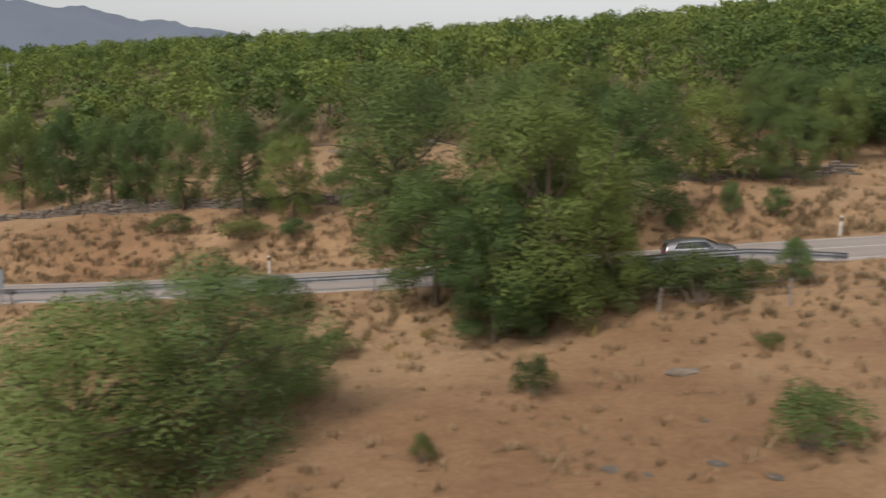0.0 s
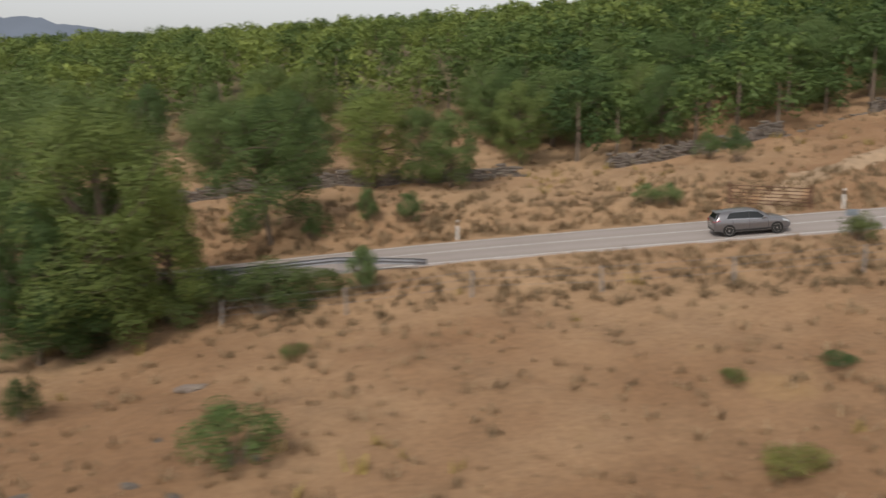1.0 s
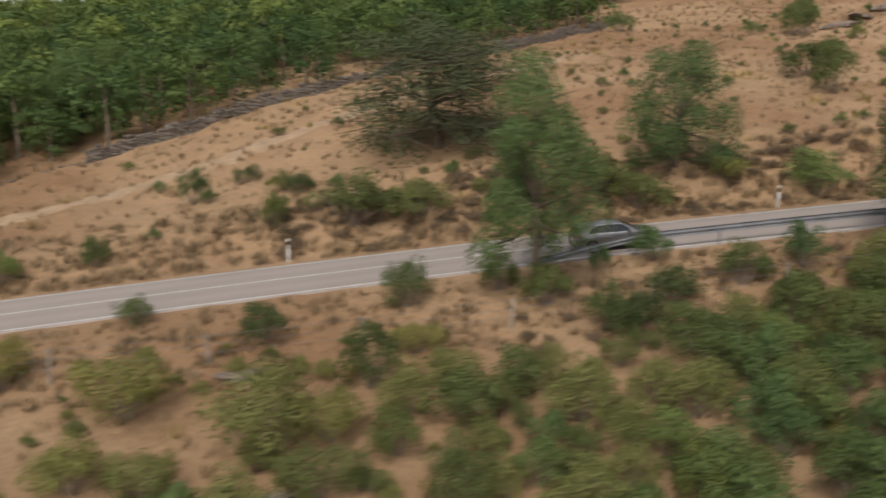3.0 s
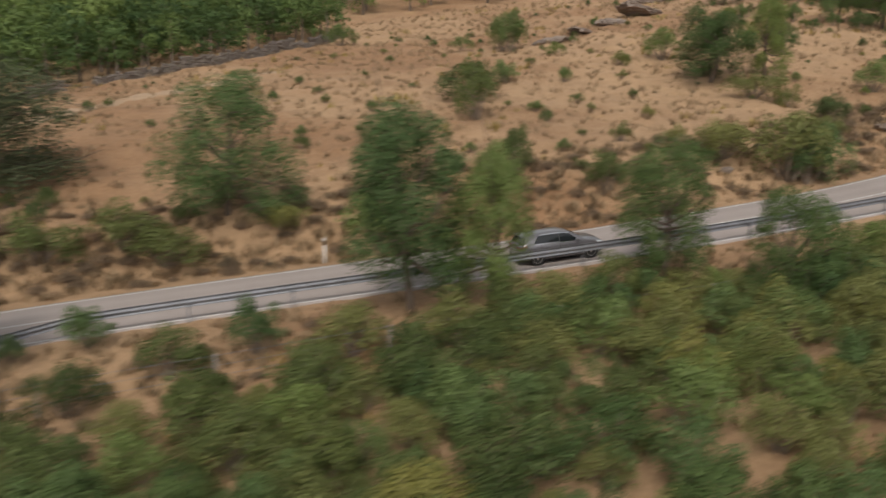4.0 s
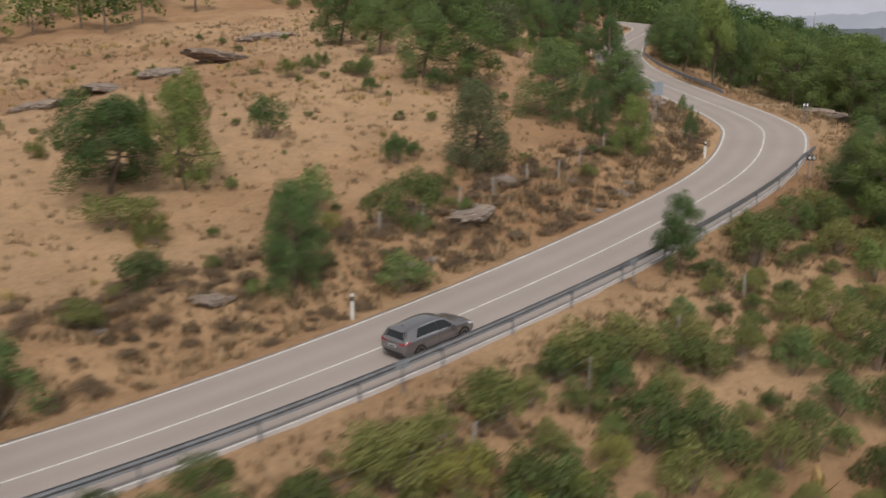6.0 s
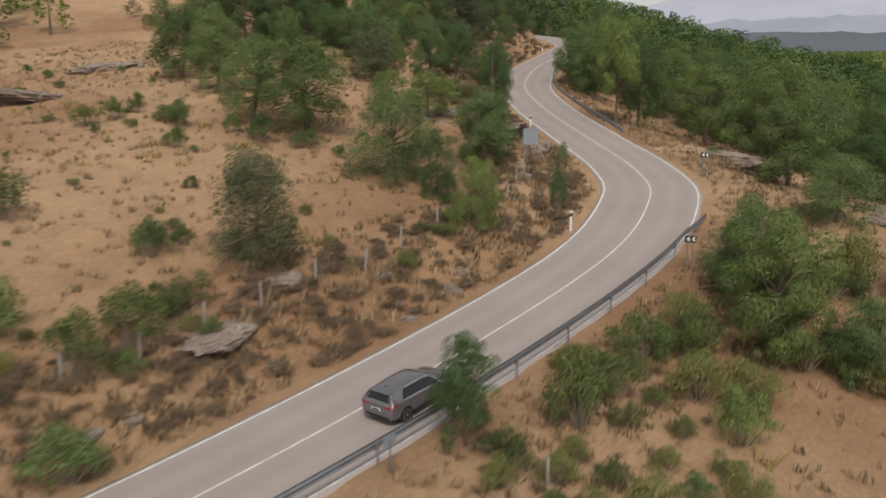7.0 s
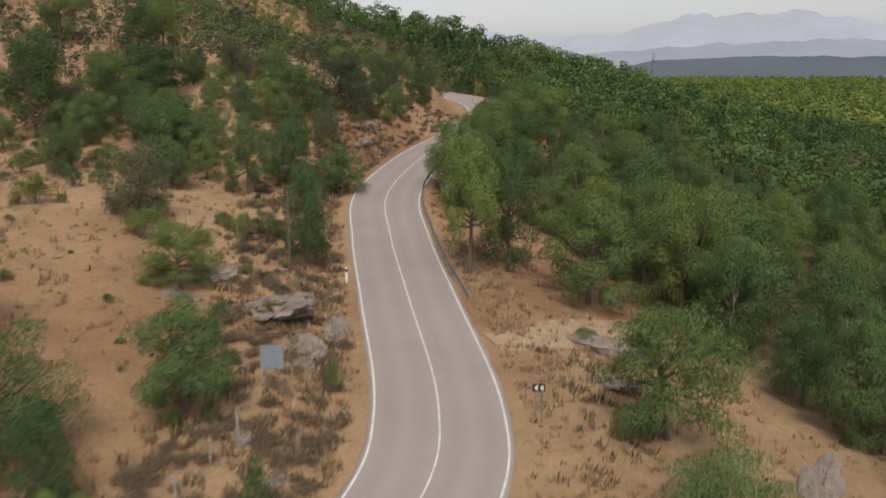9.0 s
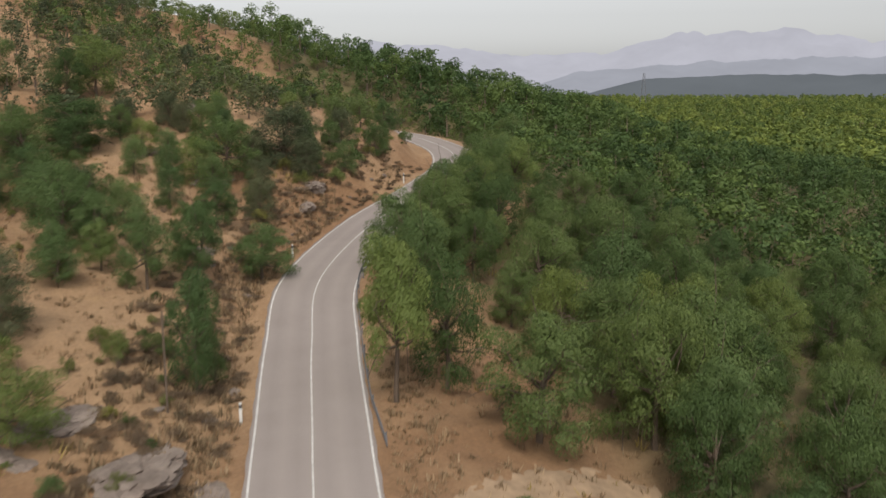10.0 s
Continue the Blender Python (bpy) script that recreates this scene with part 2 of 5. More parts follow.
def part(name, bm, mat, parent, label="", shade=False):
    """Links a bmesh as one mesh object under a thing or a part."""
    me = bpy.data.meshes.new(name)
    bm.to_mesh(me)
    bm.free()
    me.materials.append(mat)
    if shade:
        me.polygons.foreach_set("use_smooth", np.ones(len(me.polygons), bool))
    return child(name, me, parent, label)


def box(bm, cx, cy, cz, sx, sy, sz, m=None, bevel=0.0):
    r = bmesh.ops.create_cube(bm, size=1, matrix=(m or Matrix()) @ Matrix.LocRotScale((cx, cy, cz), None, (sx, sy, sz)))
    if bevel:
        bmesh.ops.bevel(bm, geom=list({e for v in r["verts"] for e in v.link_edges}), offset=bevel, segments=2, affect='EDGES', clamp_overlap=True)
    return r


def rod(bm, a, b, r0, r1=None, seg=8):
    a, b = Vector(a), Vector(b)
    m = Matrix.Translation((a + b) / 2) @ (b - a).to_track_quat("Z", "Y").to_matrix().to_4x4()
    bmesh.ops.create_cone(bm, cap_ends=True, segments=seg, radius1=r0, radius2=r0 if r1 is None else r1, depth=(b - a).length, matrix=m)


def at_road(run, off, up=0.0):
    """A place beside the road: run along it, metres to its left, and the heading there."""
    i = int(np.clip(np.searchsorted(RUN, run), 1, len(RUN) - 1))
    u = (run - RUN[i - 1]) / (RUN[i] - RUN[i - 1])
    p = LINE[i - 1] * (1 - u) + LINE[i] * u
    s = SIDE[i - 1] * (1 - u) + SIDE[i] * u
    t = TANG[i - 1] * (1 - u) + TANG[i] * u
    return p + s * off + (0, 0, up), t / np.linalg.norm(t)


def half_at(run):
    return float(np.interp(run, RUN, HALF))


def ground_at(x, y):
    return float(land(x, y)[0])


# ---- the ground: one sheet, dense round the road and wide out to the horizon ----
def spread(lo, hi, step, out_lo, out_hi):
    a = list(np.arange(lo, hi + step, step))
    d = step
    while a[-1] < out_hi:
        d *= 1.17
        a.append(a[-1] + d)
    d = step
    while a[0] > out_lo:
        d *= 1.17
        a.insert(0, a[0] - d)
    return np.array(a)


def wall_line(x):
    """How far up the slope the dry-stone wall runs."""
    return np.interp(x, [-60, 0, 30, 45, 60, 80, 100, 130], [84, 66, 65, 67, 71, 77.5, 86, 103])


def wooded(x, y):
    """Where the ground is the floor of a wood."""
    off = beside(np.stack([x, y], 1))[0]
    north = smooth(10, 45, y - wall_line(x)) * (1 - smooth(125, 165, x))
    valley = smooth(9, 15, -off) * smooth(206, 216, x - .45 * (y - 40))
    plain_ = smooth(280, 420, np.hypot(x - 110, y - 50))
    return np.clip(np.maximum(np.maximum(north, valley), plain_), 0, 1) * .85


def build_ground():
    xs, ys = spread(-30, 262, .8, -4600, 4600), spread(4, 122, .8, -4600, 4600)
    gx, gy = np.meshgrid(xs, ys)
    v = np.stack([gx.ravel(), gy.ravel(), land(gx.ravel(), gy.ravel())], 1)
    w, h = len(xs), len(ys)
    i = (np.arange(h - 1)[:, None] * w + np.arange(w - 1)[None]).ravel()
    f = np.stack([i, i + 1, i + w + 1, i + w], 1)
    me = mesh_of("ground", v, f, GROUND, True)
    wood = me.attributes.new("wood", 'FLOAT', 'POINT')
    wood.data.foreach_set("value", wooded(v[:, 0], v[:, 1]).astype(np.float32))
    tagged(new("ground", me), "dry tan grassland slopes with bare soil", "ground", kind="structure")


def ribbon(runs, offs, up, mats, name, thick=0.0, lane=False):
    """A strip laid along the road between rows of offsets."""
    rows = []
    for r in runs:
        h = half_at(r)
        for o in offs:
            k = o(r, h) if callable(o) else o
            p, _ = at_road(r, k, up - abs(k) * .012)
            rows.append(p)
    n = len(offs)
    v = np.array(rows)
    i = (np.arange(len(runs) - 1)[:, None] * n + np.arange(n - 1)[None]).ravel()
    f = np.stack([i, i + n, i + n + 1, i + 1], 1)
    if thick:
        m = len(v)
        v = np.vstack([v, v - (0, 0, thick)])
        e = np.arange(len(runs) - 1) * n
        f = np.vstack([f, np.stack([e, e + m, e + n + m, e + n], 1), np.stack([e + n - 1, e + 2 * n - 1, e + 2 * n - 1 + m, e + n - 1 + m], 1)])
    me = mesh_of(name, v, f, mats, True)
    if lane:
        a = me.attributes.new("lane", 'FLOAT', 'POINT')
        ks = np.array([k(0, 3) if callable(k) else k for k in offs])
        vals = np.tile(.5 + .5 * np.cos((np.abs(ks) - 1.5) / .85 * math.pi), len(v) // len(offs))
        a.data.foreach_set("value", vals.astype(np.float32))
    return me


def build_road():
    runs = np.arange(2, RUN[-1] - 1, .7)
    edge = lambda k, e: (lambda r, h: k * (h + e) * (1 + .012 * math.sin(r * 1.9 + k) * (e > .2)))
    offs = [edge(-1, .24), edge(-1, 0), -2.3, -1.5, -.75, 0, .75, 1.5, 2.3, edge(1, 0), edge(1, .24)]
    road = tagged(new("road", ribbon(runs, offs, 0, ASPHALT, "road", .14, True)), "narrow worn grey asphalt country road", "road", kind="structure")
    for k in (-1, 1):
        me = ribbon(runs, [edge(k, -.055), edge(k, .055)], .006, PAINT_WHITE, "edge_line")
        child("edge_line", me, road, "solid white edge line")
    child("centre_line", ribbon(runs, [-.045, .045], .006, PAINT_WHITE, "centre_line"), road, "solid white centre line")
    return road


build_ground()
build_road()


# ---- the dusty tracks that leave the road ----
def build_track(points, width, label):
    p = road_line(np.array([(x, y, 0) for x, y in points], float), 10)
    t = np.gradient(p, axis=0)
    s = np.stack([-t[:, 1], t[:, 0]], 1)
    s /= np.linalg.norm(s, axis=1)[:, None]
    rows = []
    for i in range(len(p)):
        for k in (-1, -.62, -.3, 0, .3, .62, 1):
            j = 1 + .12 * math.sin(i * .9 + k * 3)
            q = p[i, :2] + s[i] * k * width / 2 * j
            rows.append((q[0], q[1], ground_at(*q) + (.06 if abs(k) < .9 else -.03) - .03 * (abs(abs(k) - .62) < .1)))
    v = np.array(rows)
    i = (np.arange(len(p) - 1)[:, None] * 7 + np.arange(6)[None]).ravel()
    me = mesh_of("dirt_track", v, np.stack([i, i + 7, i + 8, i + 1], 1), DUST, True)
    tagged(new("dirt_track", me), label, "track", kind="structure")


build_track([(39.6, 46.6), (42, 50.5), (47, 55), (57, 60), (70, 63.5), (83, 66.5), (96, 72), (110, 80)], 2.5, "pale rutted dirt track climbing the dry hillside")
build_track([(194.8, 45.8), (198, 44.8), (202, 45.4), (206, 45.2), (210, 42)], 3.6, "pale gravel turn-off beside the bend")


# ---- trees and shrubs ----
def leaf_cards(rng, centres, radii, count, size, squash=.8, droop=0.0):
    """Many small three-cornered leaf sprays on the outside of uneven clumps."""
    which = rng.choice(len(centres), count, p=radii ** 2 / (radii ** 2).sum())
    d = rng.normal(size=(count, 3))
    d /= np.linalg.norm(d, axis=1)[:, None]
    d[:, 2] = np.where((d[:, 2] < -.3) & (rng.random(count) < .6), -d[:, 2], d[:, 2])
    r = radii[which] * (.74 + .30 * rng.random(count) ** .7)
    p = centres[which] + d * r[:, None] * (1, 1, squash)
    n = d + rng.normal(size=(count, 3)) * .32 + (0, 0, .25)
    n /= np.linalg.norm(n, axis=1)[:, None]
    a = np.cross(n, rng.normal(size=(count, 3)))
    a /= np.linalg.norm(a, axis=1)[:, None]
    b = np.cross(n, a)
    s = size * (.6 + .8 * rng.random(count))[:, None]
    v = np.stack([p + b * s * 1.25, p - a * s * .7 - b * s * .55, p + a * s * .7 - b * s * .55], 1).reshape(-1, 3)
    v[:, 2] -= droop * rng.random(len(v))
    i = np.arange(count) * 3
    whole = p - centres.mean(0) + (0, 0, .1)
    whole /= np.linalg.norm(whole, axis=1)[:, None]
    soft_n = d + whole * .35 + rng.normal(size=(count, 3)) * .10 + (0, 0, .08)
    soft_n /= np.linalg.norm(soft_n, axis=1)[:, None]
    return v, np.stack([i, i + 1, i + 2], 1), np.repeat(soft_n, 3, 0)


def budded(rng, centres, radii, buds=4, small=.60):
    """Smaller clumps budding from each clump, for an uneven cauliflower outline."""
    c, r = [], []
    for p, q in zip(centres, radii):
        c.append(p)
        r.append(q * .78)
        for _ in range(buds):
            d = rng.normal(size=3) + (0, 0, .35)
            d /= np.linalg.norm(d)
            c.append(p + d * q * .72)
            r.append(q * small * (.7 + .55 * rng.random()))
    return np.array(c), np.array(r)


def limb(path, radii, seg=6):
    """A tapered branch through the points of path."""
    path = np.array(path, float)
    v, f = [], []
    for k, (p, r) in enumerate(zip(path, radii)):
        t = path[min(k + 1, len(path) - 1)] - path[max(k - 1, 0)]
        t /= np.linalg.norm(t)
        a = np.cross(t, (.3, .9, .1))
        a /= np.linalg.norm(a)
        b = np.cross(t, a)
        for j in range(seg):
            w = 2 * math.pi * j / seg
            v.append(p + (a * math.cos(w) + b * math.sin(w)) * r)
    for k in range(len(path) - 1):
        for j in range(seg):
            f.append((k * seg + j, k * seg + (j + 1) % seg, (k + 1) * seg + (j + 1) % seg, (k + 1) * seg + j))
    return np.array(v), f


def joined(pieces):
    v, f, n = [], [], 0
    for pv, pf in pieces:
        v.append(pv)
        f += [tuple(int(i) + n for i in q) for q in pf]
        n += len(pv)
    return np.vstack(v), f


def tree_meshes(seed, leaves, cards, size, base=.22, lobes=11, spread_=.5, dense=.17):
    """A trunk with limbs and a lobed crown, one metre high and about one wide."""
    rng = np.random.default_rng(seed)
    top = np.array([rng.normal() * .04, rng.normal() * .04, .62])
    pieces = [limb([(0, 0, -.06), (.01, 0, .05), (top * .5 + rng.normal(size=3) * .015), top, top + (0, 0, .2)], [.034, .026, .02, .013, .003])]
    centres, radii = [], []
    for k in range(lobes):
        w = k * 2.4 + rng.random() * .7
        z = base + .12 + (.93 - base - .12) * (k + .5) / lobes
        reach = spread_ * (.45 + .55 * math.sin(math.pi * (.18 + .76 * (z - base) / (1 - base)))) * (.55 + .5 * rng.random())
        c = np.array([math.cos(w) * reach * .75, math.sin(w) * reach * .75, z - .06])
        centres.append(c)
        radii.append(dense * (.75 + .55 * rng.random()))
        start = top * min(1, .35 + z * .5)
        pieces.append(limb([start, (start + c) / 2 + (0, 0, -.02) + rng.normal(size=3) * .02, c], [.012, .008, .003], 5))
        for _ in range(2):
            e = c + rng.normal(size=3) * radii[-1] * .7
            pieces.append(limb([c * .8 + start * .2, (c + e) / 2, e], [.005, .004, .0015], 4))
    centres.append(np.array([top[0], top[1], .84]))
    radii.append(dense * 1.05)
    v, f, nv = leaf_cards(rng, *budded(rng, centres, radii), cards, size)
    tv, tf = joined(pieces)
    return mesh_of("trunk", tv, tf, BARK, True), mesh_of("crown", v, f, leaves, normals=nv)


def bush_mesh(seed, leaves, cards, size, lobes=7, ground_hug=.25):
    """A low shrub of clumps on thin stems, one metre high and about 1.3 wide."""
    rng = np.random.default_rng(seed)
    centres, radii, stems = [], [], []
    for k in range(lobes):
        w, r = k * 2.4 + rng.random(), .48 * math.sqrt((k + .3) / lobes)
        c = np.array([math.cos(w) * r, math.sin(w) * r, ground_hug + (.62 - .85 * r) * (.55 + .55 * rng.random())])
        centres.append(c)
        radii.append(.25 * (.8 + .5 * rng.random()))
        stems.append(limb([(0, 0, -.12), c * .5 + (0, 0, .02), c + (0, 0, .15)], [.02, .014, .004], 4))
    v, f, nv = leaf_cards(rng, *budded(rng, centres, radii, 3, .55), cards, size, .95)
    sv, sf = joined(stems)
    return mesh_of("foliage", v, f, leaves, normals=nv), mesh_of("stem", sv, sf, TWIGS)


TREES = {
    "oak": [tree_meshes(s, OAK, 28000, .0080, .07, 15, .50, .185) for s in (1, 2, 3, 4)],
    "ash": [tree_meshes(s, ASH, 26000, .0080, .08, 13, .46, .185) for s in (11, 12, 13)],
    "holm": [tree_meshes(s, HOLM, 28000, .0090, -.08, 26, .52, .22) for s in (21, 22)],
    "tall": [tree_meshes(s, ASH, 26000, .0080, .30, 12, .44, .18) for s in (81,)],
    "round": [tree_meshes(s, ASH, 30000, .0081, -.06, 18, .54, .215) for s in (71, 72)],
}
BUSHES = {
    "broom": [bush_mesh(s, BROOM, 4200, .0185, 10, .12) for s in (31, 32, 33)],
    "shrub": [bush_mesh(s, SHRUB, 4200, .0185, 9, .12) for s in (41, 42, 43)],
    "green": [bush_mesh(s, ASH, 4200, .0185, 9, .14) for s in (51, 52)],
    "dark": [bush_mesh(s, OAK, 4200, .0185, 8, .12) for s in (61, 62)],
    "bracken": [bush_mesh(s, BRACKEN, 1300, .030, 11, .05) for s in (91, 92)],
}
TREE_WORDS = {"oak": ("oak_tree", "green deciduous oak with a rounded lobed crown"), "ash": ("ash_tree", "light green ash tree with an open crown"),
              "tall": ("ash_tree", "light green ash on a bare stem"),
              "round": ("ash_tree", "light green round-crowned tree leafy to the ground"),
              "holm": ("holm_oak", "grey-green holm oak with a dense low crown")}
BUSH_WORDS = {"broom": ("broom_bush", "yellow-green broom bush on dry slope"), "shrub": ("shrub", "dull green shrub on dry grass"),
              "green": ("bush", "fresh green leafy bush in dry grass"), "dark": ("oak_sapling", "dark green low oak sapling bush"),
              "bracken": ("dry_bush", "dead brown brushwood bush on the bank")}
PICK = random.Random(7)


def plant(kind, x, y, high, wide=None, sink=.04):
    """A tree or a shrub on the ground, so high and so wide in metres."""
    turn, z = PICK.random() * 360, ground_at(x, y)
    if kind in TREES:
        trunk, crown = PICK.choice(TREES[kind])
        wide = wide or high * .85
        name, label = TREE_WORDS[kind]
        tree = tagged(new(name), label + (" and tall trunk" if high > 7 else ", young and low" if high < 3 else ""), "tree", "trees on the slopes")
        child("trunk", trunk, tree)
        child("crown", crown, tree)
        tree.matrix_basis = pose(x, y, z - sink, 0, 0, turn) @ Matrix.Diagonal((wide, wide, high, 1))
        return tree
    wide = wide or high * 1.25
    name, label = BUSH_WORDS[kind]
    foliage, stems = PICK.choice(BUSHES[kind])
    bush = tagged(new(name), label, "bush", "bushes on the slopes")
    child("foliage", foliage, bush)
    tagged(child("stem", stems, bush), kind="stuff")
    bush.matrix_basis = pose(x, y, z - sink, 0, 0, turn) @ Matrix.Diagonal((wide / 1.3, wide / 1.3, high * 1.05, 1))
    return bush


# ---- the trees and shrubs that stand singly, kind by kind ----
for x, y, high, wide in [(-37.6, 80.4, 8.4, 6.1), (-31.5, 76.5, 8.3, 5.7), (-27.6, 75.0, 7.5, 4.5), (-24.9, 74.3, 6.9, 4.9), (-20.7, 71.9, 7.0, 4.7), (-15.0, 67.5, 7.6, 5.7), (-10.8, 65.0, 6.2, 4.6), (-3.0, 58.3, 11.8, 9.0), (-0.4, 45.6, 7.0, 7.3), (2.3, 40.5, 7.1, 5.3), (3.1, 41.7, 4.1, 6.8), (3.6, 46.5, 11.3, 7.9), (4.8, 42.5, 10.9, 9.1), (7.6, 43.1, 7.0, 5.1), (11.8, 55.6, 9.4, 7.5), (18.8, 65.0, 7.0, 6.2), (22.0, 64.3, 5.7, 4.5), (23.9, 61.7, 5.1, 4.7), (31.2, 78.6, 6.1, 6.6), (34.5, 75.4, 6.4, 6.9), (39.0, 77.1, 6.1, 6.6), (43.0, 75.4, 5.6, 6.1)]:
    plant("oak", x, y, high, wide)
for x, y, high, wide in [(102.4, 23.1, 5.8, 4.2), (105.4, 19.5, 4.9, 3.9), (134.5, 49.9, 6.0, 6.9), (137.3, 52.5, 4.5, 2.3), (138.1, 47.6, 7.0, 4.3), (168.2, 20.2, 5.8, 5.8), (168.9, 57.4, 6.8, 7.2), (170.8, 80.7, 7.2, 6.7), (178.7, 18.2, 5.1, 3.5), (183.5, 60.9, 3.8, 5.1), (189.5, 101.7, 10.1, 7.7), (193.3, 33.1, 6.5, 6.8), (199.2, 93.4, 4.7, 8.0), (200.6, 108.7, 6.3, 7.9), (206.8, 140.7, 7.3, 7.7), (207.8, 49.4, 7.1, 7.9), (208.0, 114.8, 5.7, 9.7), (208.2, 57.4, 8.6, 5.6), (213.8, 131.5, 6.6, 5.7), (217.5, 100.8, 6.2, 7.7), (218.2, 133.8, 7.6, 6.8)]:
    plant("oak", x, y, high, wide)
for x, y, high, wide in [(220.9, 47.6, 8.7, 9.1)]:
    plant("oak", x, y, high, wide)
for x, y, high, wide in [(-11.7, 28.0, 6.7, 8.8), (-8.4, 30.9, 6.9, 7.1), (-7.3, 35.7, 2.9, 5.3), (90.8, 41.5, 6.6, 6.3), (136.9, 33.1, 4.9, 3.1), (137.7, 34.3, 3.5, 3.1), (168.4, 38.8, 4.0, 2.7), (169.1, 47.4, 6.0, 5.6), (169.4, 43.5, 4.1, 2.5), (171.2, 22.9, 5.0, 4.3), (173.1, 24.6, 3.1, 3.8), (182.7, 19.5, 5.1, 3.3), (187.1, 26.6, 4.0, 5.3)]:
    plant("round", x, y, high, wide)
for x, y, high, wide in [(-8.9, 47.0, 2.6, 4.0), (-5.1, 40.4, 1.6, 2.7), (12.2, 27.9, 2.3, 3.9), (65.6, 54.9, 2.3, 2.4), (90.4, 19.9, 2.1, 2.4), (103.8, 37.0, 0.7, 0.8), (105.2, 41.4, 0.7, 1.0), (106.4, 14.9, 1.6, 2.4), (115.5, 48.6, 0.9, 1.3), (122.9, 94.3, 2.6, 4.5), (125.6, 57.7, 1.4, 1.6), (128.5, 77.7, 1.6, 2.6), (131.4, 74.7, 4.2, 3.4), (131.7, 73.5, 4.5, 3.7), (132.4, 67.3, 1.4, 2.0), (137.1, 58.0, 3.1, 4.2), (146.4, 52.6, 3.2, 3.6), (151.0, 44.0, 2.2, 2.4), (151.8, 45.3, 1.3, 1.3), (152.8, 44.5, 1.1, 1.4), (159.3, 68.5, 1.9, 1.9), (159.4, 58.9, 1.4, 1.6)]:
    plant("dark", x, y, high, wide)
for x, y, high, wide in [(162.2, 63.6, 2.2, 2.2), (162.6, 22.9, 2.4, 2.8), (164.7, 60.4, 1.5, 1.5), (165.5, 57.7, 2.1, 2.8), (167.3, 54.9, 1.6, 2.5), (183.4, 87.9, 1.9, 2.1), (184.5, 67.7, 2.3, 3.5), (191.2, 66.8, 2.3, 2.0), (196.3, 65.2, 2.1, 2.1)]:
    plant("dark", x, y, high, wide)
for x, y, high, wide in [(-19.7, 65.7, 1.7, 3.5), (3.6, 33.9, 2.1, 1.9), (6.0, 44.6, 3.0, 4.8), (7.6, 43.1, 2.5, 4.2), (9.8, 43.2, 2.6, 4.6), (12.3, 42.3, 2.5, 4.2), (12.8, 43.8, 2.2, 4.9), (15.0, 43.1, 1.7, 2.9), (41.4, 40.3, 1.6, 2.3), (50.3, 36.9, 2.0, 1.9), (53.2, 23.6, 2.2, 1.6), (59.5, 47.8, 2.0, 2.0), (60.4, 37.3, 1.4, 2.1), (64.9, 33.3, 2.0, 2.4), (67.5, 28.1, 3.0, 2.3), (68.7, 47.0, 2.6, 1.8), (69.4, 56.9, 1.4, 2.0), (70.7, 32.8, 2.4, 2.6), (71.3, 51.4, 1.5, 2.3), (74.6, 32.2, 1.9, 2.0), (75.9, 30.4, 2.0, 2.8), (77.1, 27.6, 2.1, 2.5)]:
    plant("shrub", x, y, high, wide)
for x, y, high, wide in [(77.8, 26.8, 2.2, 2.6), (79.0, 22.8, 2.4, 3.0), (80.5, 28.0, 2.2, 2.8), (82.0, 42.7, 2.7, 4.2), (83.5, 24.2, 2.7, 3.1), (83.8, 27.8, 2.2, 2.7), (83.9, 21.6, 2.6, 2.9), (85.7, 19.5, 2.7, 3.1), (86.0, 13.6, 2.8, 3.5), (86.9, 22.9, 2.7, 3.2), (89.8, 16.3, 2.8, 3.4), (90.3, 21.9, 2.9, 3.3), (90.9, 23.4, 2.0, 2.9), (92.7, 22.6, 2.1, 2.9), (94.4, 22.6, 2.8, 2.7), (97.9, 19.2, 1.5, 2.1), (99.5, 23.0, 2.4, 2.4), (105.6, 37.6, 3.0, 2.3), (109.2, 34.2, 2.5, 2.8), (111.1, 49.5, 4.7, 3.6), (115.1, 56.1, 3.1, 5.7), (122.3, 21.5, 1.2, 1.3)]:
    plant("shrub", x, y, high, wide)
for x, y, high, wide in [(123.6, 22.0, 1.1, 1.6), (126.6, 21.2, 1.3, 2.4), (131.0, 36.2, 2.2, 3.4), (133.1, 59.1, 1.5, 1.9), (133.7, 41.8, 2.0, 2.0), (135.1, 14.6, 2.7, 3.6), (136.6, 19.2, 2.1, 2.3), (140.0, 15.0, 2.7, 3.2), (140.2, 19.3, 1.6, 2.0), (141.0, 13.4, 2.8, 3.3), (141.9, 18.7, 2.7, 2.7), (144.0, 35.9, 2.9, 2.7), (146.8, 36.7, 3.3, 3.4), (150.0, 38.5, 2.1, 2.5), (152.9, 21.5, 1.3, 2.3), (156.7, 21.3, 3.4, 3.2), (157.1, 68.3, 2.1, 2.2), (159.7, 23.6, 1.6, 2.9), (161.4, 69.1, 1.8, 1.5), (162.5, 65.6, 1.5, 3.3), (164.3, 22.0, 2.3, 2.7), (176.1, 21.4, 2.3, 3.6)]:
    plant("shrub", x, y, high, wide)
for x, y, high, wide in [(180.8, 77.2, 2.6, 3.0), (188.3, 66.6, 1.2, 1.0), (193.8, 67.2, 1.7, 2.5)]:
    plant("shrub", x, y, high, wide)
